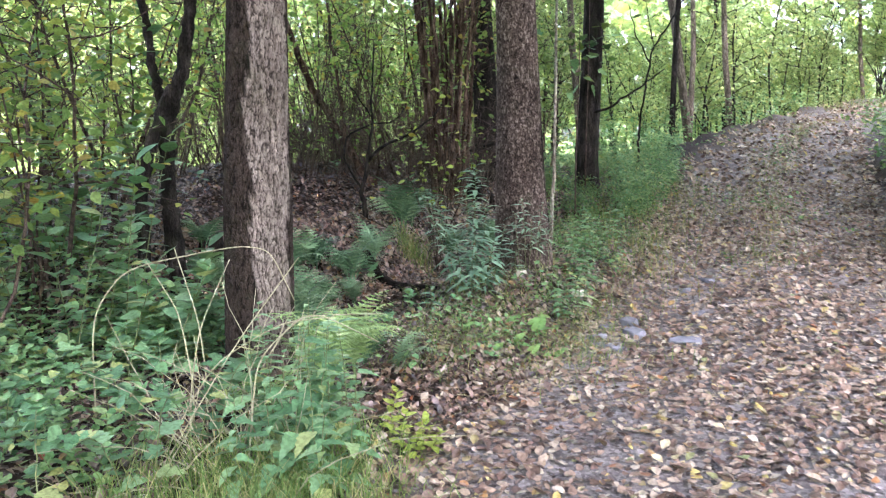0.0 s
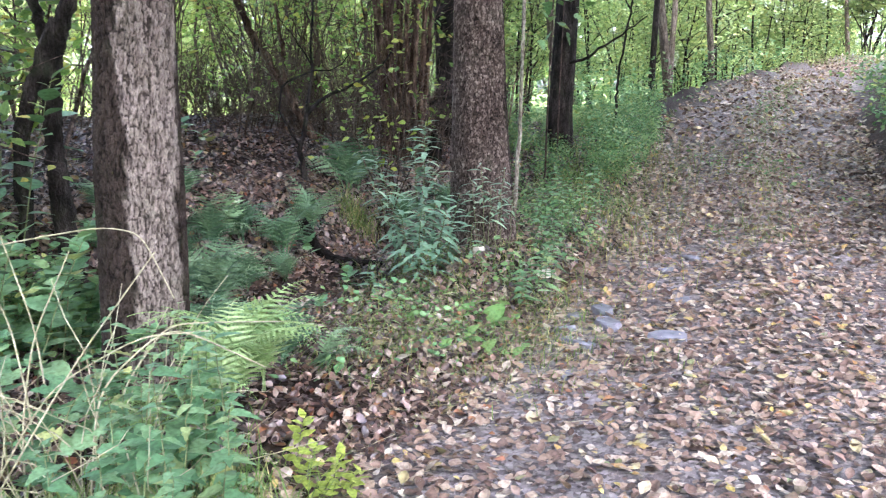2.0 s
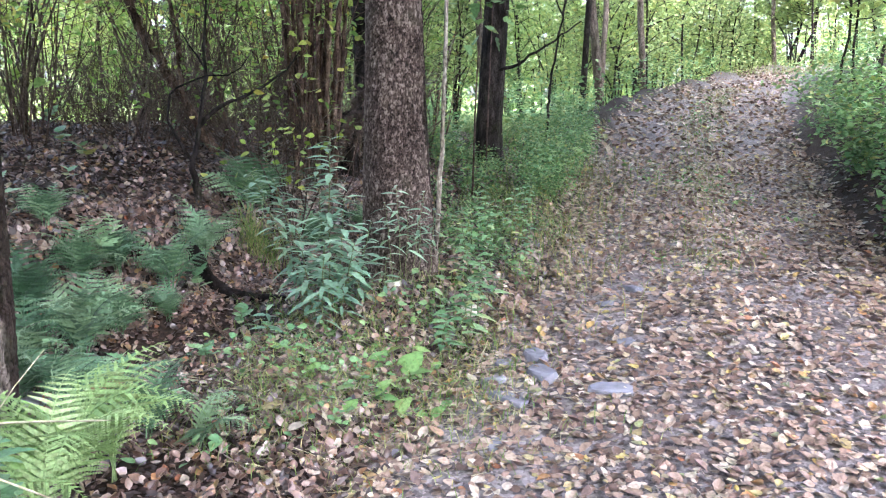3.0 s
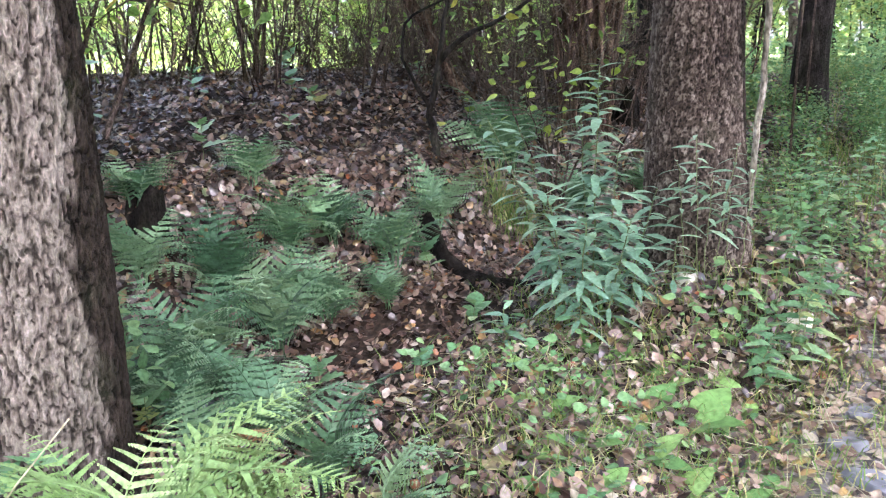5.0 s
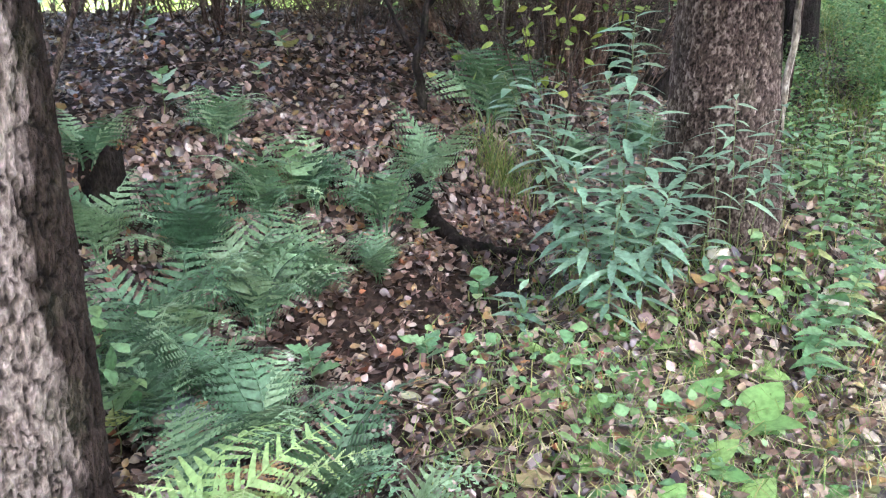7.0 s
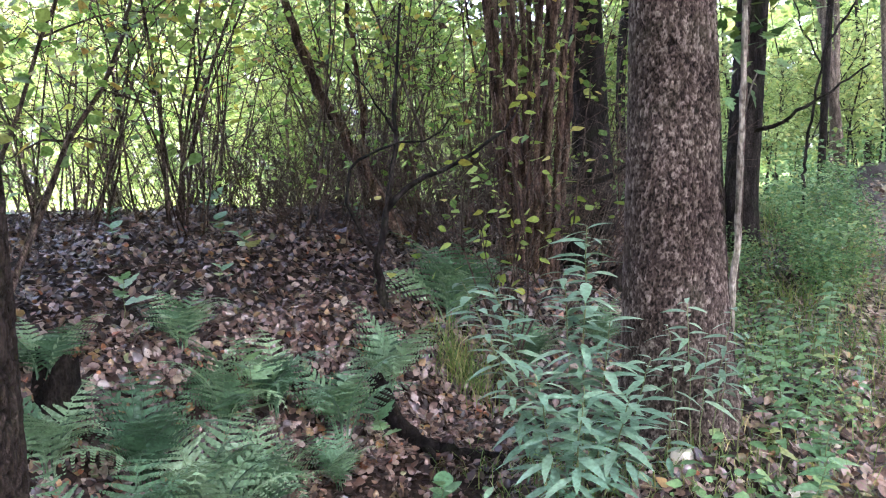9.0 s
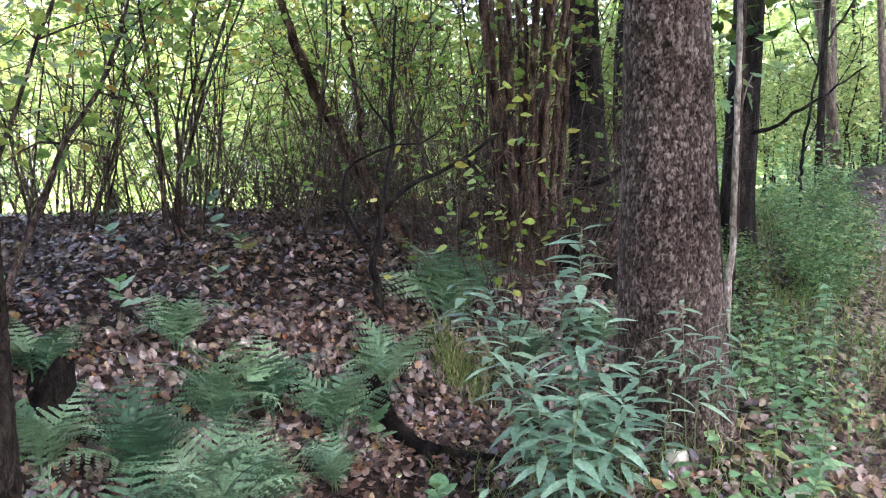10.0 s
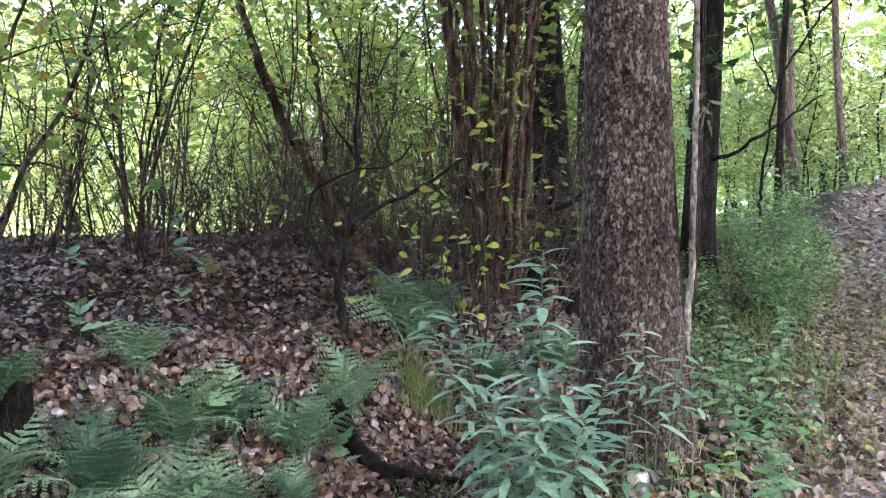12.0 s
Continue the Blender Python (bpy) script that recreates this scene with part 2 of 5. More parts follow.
def tube(points, radii, sides=6):
    """Verts and faces of a tapered tube along a line of points."""
    P = np.asarray(points, float)
    k = len(P)
    T = np.gradient(P, axis=0)
    T /= np.linalg.norm(T, axis=1)[:, None] + 1e-9
    ref = np.array([1.0, 0.0, 0.0]) if abs(T[0][0]) < 0.8 else np.array([0.0, 1.0, 0.0])
    U = np.cross(T, ref)
    U /= np.linalg.norm(U, axis=1)[:, None] + 1e-9
    W = np.cross(T, U)
    a = np.linspace(0, 2 * math.pi, sides, endpoint=False)
    R = np.broadcast_to(np.asarray(radii, float), (k,))
    V = P[:, None] + R[:, None, None] * (np.cos(a)[None, :, None] * U[:, None] + np.sin(a)[None, :, None] * W[:, None])
    F = [(i * sides + j, i * sides + (j + 1) % sides, (i + 1) * sides + (j + 1) % sides, (i + 1) * sides + j) for i in range(k - 1) for j in range(sides)]
    F += [tuple(range(sides))[::-1], tuple((k - 1) * sides + j for j in range(sides))]
    return V.reshape(-1, 3), F


def wander(rng, start, heading, length, steps, wobble, rise=0.0):
    """A line that wanders, as stems do."""
    p, d = np.array(start, float), np.array(heading, float)
    d /= np.linalg.norm(d)
    pts = [p.copy()]
    for _ in range(steps):
        d = d + rng.normal(0, wobble, 3)
        d[2] += rise
        d /= np.linalg.norm(d)
        p = p + d * length / steps
        pts.append(p.copy())
    return np.array(pts)


# leaf templates: x along the leaf, y across, z up
def leaf_shape(stations, curl=0.0, fold=0.15, droop=0.0):
    v, f = [(0, 0, 0)], []
    for s, w in stations:
        z = curl * s * s - droop * s * s
        v += [(s, w, z + fold * w), (s, 0, z), (s, -w, z + fold * w)]
    v.append((1, 0, curl - droop))
    k, tip = len(stations), len(v) - 1
    f += [(0, 2, 1), (0, 3, 2)]
    for i in range(k - 1):
        a, b = 1 + 3 * i, 4 + 3 * i
        f += [(a, a + 1, b + 1, b), (a + 1, a + 2, b + 2, b + 1)]
    a = 1 + 3 * (k - 1)
    f += [(a, a + 1, tip), (a + 1, a + 2, tip)]
    return np.array(v, float), f


OVATE = leaf_shape([(0.16, 0.24), (0.38, 0.38), (0.7, 0.24)], 0.12, 0.3)
OVATE_FLAT = leaf_shape([(0.16, 0.26), (0.38, 0.37), (0.7, 0.22)], 0.03, 0.12, 0.12)
ROUNDED = leaf_shape([(0.06, 0.06), (0.14, 0.19), (0.26, 0.29), (0.42, 0.335), (0.58, 0.31), (0.74, 0.23), (0.88, 0.12)], 0.02, 0.16, 0.22)
SIMPLE = leaf_shape([(0.4, 0.32)], 0, 0.2, 0.15)
LANCE = leaf_shape([(0.12, 0.05), (0.35, 0.095), (0.65, 0.075)], 0, 0.25, 0.3)
CURLED = leaf_shape([(0.16, 0.24), (0.38, 0.34), (0.7, 0.24)], 0.45, 0.9)
NETTLE = leaf_shape([(0.1, 0.22), (0.2, 0.27), (0.28, 0.24), (0.38, 0.26), (0.46, 0.19), (0.58, 0.19), (0.66, 0.12), (0.78, 0.11)], 0, 0.2, 0.25)
LOBED = leaf_shape([(0.08, 0.30), (0.22, 0.5), (0.34, 0.26), (0.5, 0.44), (0.64, 0.2), (0.78, 0.2)], 0.04, 0.12, 0.08)


def scatter(buf, tmpl, pos, along, normal, length, width=1.0):
    """Adds many leaves at once: positions, directions and normals are arrays."""
    tv, tf = tmpl
    pos, along, normal = (np.asarray(q, float) for q in (pos, along, normal))
    k = len(pos)
    along = along / (np.linalg.norm(along, axis=1)[:, None] + 1e-9)
    side = np.cross(normal, along)
    side /= np.linalg.norm(side, axis=1)[:, None] + 1e-9
    up = np.cross(along, side)
    L = np.broadcast_to(np.asarray(length, float), (k,))[:, None, None]
    V = pos[:, None] + L * (tv[None, :, 0, None] * along[:, None] + width * tv[None, :, 1, None] * side[:, None] + tv[None, :, 2, None] * up[:, None])
    m = len(tv)
    buf.v.append(V.reshape(-1, 3))
    base = buf.n
    buf.f.extend([tuple(i + base + m * q for i in f) for q in range(k) for f in tf])
    buf.n += k * m


def dirs(rng, k, flat=1.0):
    d = rng.normal(0, 1, (k, 3))
    d[:, 2] *= flat
    return d / (np.linalg.norm(d, axis=1)[:, None] + 1e-9)


def ups(rng, k, spread):
    d = rng.normal(0, spread, (k, 3))
    d[:, 2] = 1.0
    return d / np.linalg.norm(d, axis=1)[:, None]


# ---- ground ----
EDGE_Y = [-6, 3.0, 4.5, 5.2, 6.9, 8.3, 10.3, 12.5, 14.8, 16.3, 21, 26, 30, 60]
EDGE_L = [-0.7, -0.6, -0.5, -0.15, 0.6, 1.22, 1.85, 2.35, 3.05, 3.65, 5.75, 9.2, 12.5, 45]
EDGE_R = [2.4, 2.7, 2.9, 3.1, 3.6, 3.85, 4.4, 5.15, 5.95, 6.5, 8.6, 12.0, 15.5, 48]


def edge_l(y):
    return np.interp(y, EDGE_Y, EDGE_L)


def edge_r(y):
    return np.interp(y, EDGE_Y, EDGE_R)


def path_z(y):
    y = np.asarray(y, float)
    return -0.28 + 0.105 * (np.log1p(np.exp(np.clip((y - 5.2) * 2.5, -40, 500))) / 2.5) - 0.105 * (np.log1p(np.exp(np.clip(y - 32, -40, 500))))


def gz(x, y):
    """Height of the ground."""
    x, y = np.asarray(x, float), np.asarray(y, float)
    zp, xl, xr = path_z(y), edge_l(y), edge_r(y)
    d = xl - x
    verge = zp + 0.10 * sm(0, 0.35, d) + 0.22 * np.exp(-((x - 0.3) ** 2 + (y - 7.35) ** 2) / 0.7) * sm(0, 0.5, d)
    hollow = -0.21 + 0.10 * sm(5.5, 7.8, y) + 0.12 * sm(6.7, 7.6, y) + 0.27 * np.exp(-((x + 1.42) ** 2 / 0.2 + (y - 5.1) ** 2 / 0.22))
    front = np.where(x < -0.8, np.maximum(8.15 + (x + 0.8) * 1.15, 5.7), 8.35 + (x + 0.8) * 1.0)
    mound = sm(-0.1, 1.05, y - front)
    hollow = hollow + mound * (0.62 - hollow) + 0.12 * sm(0.5, 3, y - front) + 0.38 * sm(0.9, 4.2, y - front) * sm(15.5, 12.5, y)
    back = sm(9, 14, y)
    hollow = hollow * (1 - back * 0.3) + back * 0.3 * 0.6
    w = sm(0.7, 1.7, d)
    left = verge * (1 - w) + hollow * w
    e = x - xr
    right = zp + 0.55 * sm(0, 1.6, e) + 0.03 * np.clip(e, 0, 20)
    crown = 0.05 * np.exp(-((x - (xl + xr) / 2) / 0.45) ** 2) * sm(5.5, 8, y) * sm(0, 0.3, -d)
    z = np.where(d > 0, left, np.where(e > 0, right, zp + crown))
    lump = 0.022 * np.sin(3.1 * x + 1.7 * np.sin(2.3 * y)) * np.sin(2.7 * y + 1.3 * np.sin(1.9 * x)) + 0.010 * np.sin(9.1 * x + 2 * np.sin(5 * y)) * np.sin(8.3 * y)
    return z + lump * (0.6 + 0.9 * np.maximum(sm(0, 0.5, d), sm(0, 0.5, e)))


def spot(x, y, lift=0.0):
    return (x, y, float(gz(x, y)) + lift)


def build_ground():
    def axis(a, b, step, far, k):
        inner = np.arange(a, b + step / 2, step)
        g = (np.linspace(0, 1, k + 1)[1:] ** 2.2) * far
        return np.concatenate([a - g[::-1], inner, b + g])
    X, Y = np.meshgrid(axis(-5.5, 6.5, 0.055, 220, 40), axis(-1.5, 13.5, 0.055, 220, 40))
    Z = gz(X, Y)
    nx = X.shape[1]
    V = np.stack([X, Y, Z], -1).reshape(-1, 3)
    rng = np.random.default_rng(3)
    V[:, 2] += rng.normal(0, 0.004, len(V))
    ny = X.shape[0]
    i = np.arange((ny - 1) * nx).reshape(ny - 1, nx)[:, :-1].ravel()
    F = np.stack([i, i + 1, i + nx + 1, i + nx], 1)
    me = bpy.data.meshes.new("ground")
    me.from_pydata(V.tolist(), [], F.tolist())
    me.polygons.foreach_set("use_smooth", [True] * len(me.polygons))
    me.materials.append(M_GROUND)
    ragged = 0.12 * np.sin(5 * V[:, 1]) * np.sin(3.3 * V[:, 1] + 1) + 0.05 * np.sin(17 * V[:, 1] + V[:, 0] * 9)
    on = sm(-0.12, 0.2, V[:, 0] - edge_l(V[:, 1]) + ragged) * sm(-0.12, 0.2, edge_r(V[:, 1]) - V[:, 0] + ragged)
    at = me.attributes.new("gravel", "FLOAT", "POINT")
    at.data.foreach_set("value", on)
    mead = sm(0, 2.5, V[:, 1] - 12.2 - 0.3 * (V[:, 0] + 4)) * sm(2, 5, edge_l(V[:, 1]) - V[:, 0])
    at = me.attributes.new("meadow", "FLOAT", "POINT")
    at.data.foreach_set("value", mead)
    tagged(new("ground", me), "dark woodland soil with a gravel track running through", "ground", kind="structure")


build_ground()


# ---- trees ----
def bark_trunk(base, line, radii, rings, sides, depth, cell, seed, flare, mat, wet):
    """A trunk with real plates of bark. line and radii are given by height above the base."""
    hs = np.array([h for h, *_ in line])
    xs, ys = np.array([p[1] for p in line]), np.array([p[2] for p in line])
    rh, rr = np.array([h for h, _ in radii]), np.array([r for _, r in radii])
    H = np.concatenate([np.linspace(-0.25, 3.2, rings), np.linspace(3.3, hs[-1], 24)])
    verts, plates = [], []
    for h in H:
        cx, cy, r = np.interp(h, hs, xs), np.interp(h, hs, ys), np.interp(h, rh, rr)
        for j in range(sides):
            a = 2 * math.pi * j / sides
            root = flare * math.exp(-max(h, 0) * 5) * (0.5 + 0.5 * math.sin(a * 5 + seed) * math.sin(a * 2 + 1))
            q = Vector((math.cos(a) * r * cell, math.sin(a) * r * cell, h * cell * (0.32 if mat is M_BARK_A else 0.6) + seed))
            q += Vector((0.6 * noise.noise(q * 0.9), 0.6 * noise.noise(q * 0.9 + Vector((9, 3, 1))), 0.7 * noise.noise(q * 1.3 + Vector((2, 7, 4)))))
            ds, at = noise.voronoi(q)
            plate = min((ds[1] - ds[0]) * 5.5, 1.0) ** 0.8
            tone = noise.cell(at[0] * 7.3) * (0.35 if mat is M_BARK_A else 0.55)
            rough = noise.noise(q * 2.2) + 0.6 * noise.noise(q * 5.0)
            rad = r + root + depth * 0.9 * (plate - 0.6) + depth * (0.22 * rough + 0.3 * tone) + 0.03 * r * math.sin(3 * a + h)
            plates.append(0.5 * plate - 0.06 + 0.1 * rough + 0.3 * tone)
            verts.append((base[0] + cx + rad * math.cos(a), base[1] + cy + rad * math.sin(a), base[2] + h))
    n = len(H)
    faces = [(i * sides + j, i * sides + (j + 1) % sides, (i + 1) * sides + (j + 1) % sides, (i + 1) * sides + j) for i in range(n - 1) for j in range(sides)]
    faces.append(tuple((n - 1) * sides + j for j in range(sides)))
    b = Buf()
    b.add(verts, faces)
    me = b.mesh("trunk", mat)
    me.attributes.new("plate", "FLOAT", "POINT").data.foreach_set("value", plates)
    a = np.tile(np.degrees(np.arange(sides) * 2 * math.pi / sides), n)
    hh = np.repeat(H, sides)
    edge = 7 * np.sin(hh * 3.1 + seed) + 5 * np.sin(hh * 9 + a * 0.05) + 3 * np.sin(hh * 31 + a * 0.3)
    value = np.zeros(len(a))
    # Dark bands by angle: the trunk's stained and shaded sides.
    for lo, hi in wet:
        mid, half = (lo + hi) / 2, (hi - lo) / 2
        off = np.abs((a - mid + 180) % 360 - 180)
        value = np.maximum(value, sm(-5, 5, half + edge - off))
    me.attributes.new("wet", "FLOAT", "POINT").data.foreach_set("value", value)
    return me


def crown_parts(ob, rng, top, r0, count, spread, leaf_len, z0, z1, mat=None, limb_mat=None):
    """Limbs and a crown of many leaves, uneven, with gaps; mostly out of view, to shade the ground."""
    crown = Buf()
    for q in range(7):
        h = z0 + (z1 - z0) * q / 7
        a = q * 2.4 + rng.uniform(-0.4, 0.4)
        pts = wander(rng, (top[0], top[1], h), (math.cos(a), math.sin(a), 0.7), spread * rng.uniform(0.7, 1.1), 7, 0.16, 0.03)
        b = Buf()
        b.add(*tube(pts, np.linspace(r0 * 0.35, r0 * 0.06, 8), 6))
        part("limb", b.mesh("limb", limb_mat), ob)
        k = count // 7
        t = rng.uniform(0.25, 1.0, k) * 7
        i = np.minimum(t.astype(int), 6)
        p = pts[i] + (pts[i + 1] - pts[i]) * (t - i)[:, None]
        cl = rng.normal(0, 1, (k // 25 + 1, 3)) * 0.38 * spread
        p = p + cl[rng.integers(0, len(cl), k)] + rng.normal(0, 0.16, (k, 3))
        scatter(crown, SIMPLE, p, dirs(rng, k, 0.6), ups(rng, k, 0.7), rng.uniform(0.7, 1.2, k) * leaf_len, 1.2)
    tagged(part("crown", crown.mesh("crown", mat or M_CROWN), ob), kind="stuff")


def big_tree(label, base, line, radii, mat, depth, cell, rings, sides, seed, flare, wet=(), crown=(6.3, 9.6, 13000, 3.0)):
    ob = thing("tree", label, "tree")
    part("trunk", bark_trunk(base, line, radii, rings, sides, depth, cell, seed, flare, mat, wet), ob)
    rng = np.random.default_rng(seed)
    hh, cx, cy = line[-1]
    # Leaf count and size are raised so the unseen crown blocks more sky.
    crown_parts(ob, rng, (base[0] + cx, base[1] + cy), radii[-1][1] * 1.6, crown[2], crown[3], 0.24, base[2] + crown[0], base[2] + crown[1], None, mat)
    return ob


A = (-1.585, 5.17, -0.28)
B = (0.13, 7.47, 0.16)
C = (1.12, 12.0, float(gz(1.12, 12.0)) - 0.05)
D = (-0.22, 11.3, float(gz(-0.22, 11.3)) - 0.05)
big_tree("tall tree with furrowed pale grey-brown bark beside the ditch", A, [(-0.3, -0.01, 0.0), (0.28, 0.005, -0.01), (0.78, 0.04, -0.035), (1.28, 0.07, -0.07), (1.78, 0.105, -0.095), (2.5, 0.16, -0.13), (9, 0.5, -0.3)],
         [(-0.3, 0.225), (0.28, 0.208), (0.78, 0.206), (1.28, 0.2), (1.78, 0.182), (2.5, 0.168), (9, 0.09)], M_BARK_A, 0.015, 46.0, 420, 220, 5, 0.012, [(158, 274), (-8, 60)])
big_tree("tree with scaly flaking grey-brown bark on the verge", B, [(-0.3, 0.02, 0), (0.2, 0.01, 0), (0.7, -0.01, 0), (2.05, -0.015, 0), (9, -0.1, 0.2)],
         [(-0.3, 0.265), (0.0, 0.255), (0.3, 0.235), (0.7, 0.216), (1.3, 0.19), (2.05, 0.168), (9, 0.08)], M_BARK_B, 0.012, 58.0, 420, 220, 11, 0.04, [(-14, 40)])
big_tree("dark-barked straight tree standing in tall weeds", C, [(-0.3, 0, 0), (0.5, 0.0, 0), (2.4, 0.11, 0), (9, 0.35, 0)],
         [(-0.3, 0.2), (0.1, 0.175), (0.6, 0.15), (2.4, 0.135), (9, 0.07)], M_BARK_C, 0.008, 40.0, 90, 60, 17, 0.04)
big_tree("dark brown trunk behind the shrub thicket", D, [(-0.3, 0.02, 0), (0.5, 0, 0), (2.4, -0.08, 0), (9, -0.3, 0)],
         [(-0.3, 0.26), (0.2, 0.19), (1, 0.155), (2.4, 0.145), (9, 0.07)], M_BARK_C, 0.012, 30.0, 80, 50, 23, 0.05)


def stem_thing(name, label, category, lines, mat, group="", sides=8, rough=0.0, seed=1, jitter=0.009):
    """A thing made of several stems, each a part."""
    ob = thing(name, label, category, group)
    rng = np.random.default_rng(seed)
    for pts, r0, r1 in lines:
        pts = np.asarray(pts, float)
        k = max(4, int(14 * np.linalg.norm(pts[-1] - pts[0])))
        s = np.linspace(0, len(pts) - 1, k)
        P = np.stack([np.interp(s, range(len(pts)), pts[:, c]) for c in range(3)], 1)
        P[1:] += rng.normal(0, jitter, (k - 1, 3))
        b = Buf()
        R = np.linspace(r0, r1, k) * (1 + rng.normal(0, 0.06, k))
        v, f = tube(P, R, sides)
        if rough:
            v = v + rng.normal(0, rough, v.shape)
        b.add(v, f)
        part("stem", b.mesh("stem", mat), ob)
    return ob


dark = stem_thing("tree", "dark twin-stemmed leaning tree in the undergrowth", "tree",
                  [([spot(-2.58, 6.5, -0.1), (-2.62, 6.5, 0.8), (-2.63, 6.5, 1.15), (-2.6, 6.5, 1.55), (-2.46, 6.52, 1.97), (-2.36, 6.54, 2.46), (-2.1, 6.7, 4.6)], 0.072, 0.04),
                   ([spot(-2.84, 6.42, -0.1), (-2.82, 6.44, 1.08), (-2.7, 6.46, 1.47), (-2.54, 6.5, 1.84)], 0.055, 0.045),
                   ([(-2.6, 6.5, 1.5), (-2.72, 6.58, 2.05), (-2.82, 6.66, 2.9), (-3.0, 6.8, 4.2)], 0.042, 0.018)], M_BARK_C, sides=10, rough=0.005, seed=4, jitter=0.005)
crown_parts(dark, np.random.default_rng(41), (-2.3, 6.7), 0.08, 2400, 2.0, 0.15, 4.0, 5.4, None, M_BARK_C)

# the pale sapling pole beside the scaly tree
stem_thing("sapling", "slender pale grey sapling pole beside the scaly tree", "sapling",
           [([spot(0.38, 7.85, -0.05), (0.43, 7.8, 1.02), (0.46, 7.8, 1.75), (0.47, 7.8, 2.27), (0.52, 7.85, 3.6)], 0.017, 0.011), ([(0.465, 7.8, 1.6), (0.49, 7.78, 1.7), (0.51, 7.76, 1.78)], 0.005, 0.003)], M_STICK, sides=8, jitter=0.0025)

# multi-stemmed shaggy shrub behind
rng = np.random.default_rng(8)
cl = []
for q in range(22):
    a, r = q * 2.39, 0.03 + 0.14 * math.sqrt(q / 22)
    bx, by = -0.66 + r * math.cos(a), 9.6 + r * math.sin(a) * 0.8
    lean = np.array([math.cos(a) * 0.075 + 0.015, math.sin(a) * 0.08, 0])
    zb = float(gz(bx, by)) - 0.05
    pts = [(bx, by, zb)] + [tuple(np.array([bx, by, zb + h]) + lean * h ** 1.2 + rng.normal(0, 0.014, 3)) for h in (0.5, 1.0, 1.5, 2.1, 2.8, 3.6)]
    cl.append((pts, rng.uniform(0.014, 0.034), rng.uniform(0.007, 0.014)))
clump = stem_thing("shrub", "tall multi-stemmed shrub with shaggy reddish-brown bark", "shrub", cl, M_BARK_RED, sides=9, rough=0.004, seed=9, jitter=0.004)
b = Buf()
p = np.concatenate([np.array(c[0])[rng.integers(3, 7, 26)] for c in cl])
p += rng.normal(0, 0.28, p.shape) * [1.2, 1, 0.7]
scatter(b, OVATE_FLAT, p, dirs(rng, len(p), 0.5), ups(rng, len(p), 0.6), rng.uniform(0.05, 0.085, len(p)))
tagged(part("foliage", b.mesh("foliage", M_SHRUB), clump), kind="stuff")

# leaning shaggy stems to its west
stem_thing("shrub", "leaning shaggy brown stem with torn bark", "shrub",
           [([spot(-1.36, 9.6, -0.1), (-1.5, 9.62, 0.86), (-1.74, 9.7, 1.24), (-2.0, 9.78, 1.66), (-2.2, 9.8, 2.04), (-2.36, 9.8, 2.46), (-2.49, 9.82, 2.9), (-2.62, 9.9, 3.6)], 0.052, 0.026),
            ([(-1.8, 9.72, 1.36), (-1.86, 9.76, 1.9), (-1.95, 9.8, 2.6), (-1.98, 9.8, 3.3)], 0.022, 0.010),
            ([(-1.5, 9.62, 0.84), (-1.42, 9.6, 1.15), (-1.5, 9.6, 1.6)], 0.014, 0.006)], M_BARK_RED, sides=9, rough=0.006, seed=12, jitter=0.006)
# crooked dark bough and rotten stumps behind the shaggy shrub
stem_thing("branch", "crooked dark bough lying propped behind the shaggy shrub", "branch",
           [([spot(-0.5, 9.95, 0.02), (-0.44, 9.9, 1.2), (-0.28, 9.9, 1.27), (-0.12, 9.9, 1.31), (0.06, 9.9, 1.42), (0.2, 9.95, 1.5)], 0.034, 0.014), ([(-0.28, 9.9, 1.27), (-0.2, 9.9, 1.4), (-0.16, 9.9, 1.52)], 0.012, 0.006)], M_BARK_C, seed=18)


def rotten_stump(x, y, r, h, seed):
    """A broken, mossy stump with a ragged, hollow top."""
    g = np.random.default_rng(seed)
    ob = thing("stump", "rotten black broken stump with a ragged top", "stump", "rotten stumps", spot(x, y, -0.06))
    n, rows = 18, 9
    a = np.linspace(0, 2 * math.pi, n, endpoint=False)
    top = h * (0.75 + 0.25 * np.sin(a * 2 + seed) + g.normal(0, 0.1, n))
    V, F = [], []
    for q in range(rows + 2):
        u = min(q / rows, 1.0)
        rr = r * (1.25 - 0.3 * u ** 0.5) * (1 + 0.12 * np.sin(3 * a + seed) + g.normal(0, 0.035, n))
        zz = top * u
        if q == rows + 1:
            rr, zz = rr * 0.6, top * 0.7
        V.append(np.stack([rr * np.cos(a), rr * np.sin(a), zz], 1))
    F = [(i * n + j, i * n + (j + 1) % n, (i + 1) * n + (j + 1) % n, (i + 1) * n + j) for i in range(rows + 1) for j in range(n)]
    F.append(tuple((rows + 1) * n + j for j in range(n)))
    b = Buf()
    b.add(np.concatenate(V), F)
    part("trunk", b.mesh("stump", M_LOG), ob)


rotten_stump(-2.47, 6.95, 0.1, 0.26, 3)
rotten_stump(-0.36, 9.95, 0.09, 0.34, 5)
rotten_stump(-0.1, 9.9, 0.1, 0.28, 8)

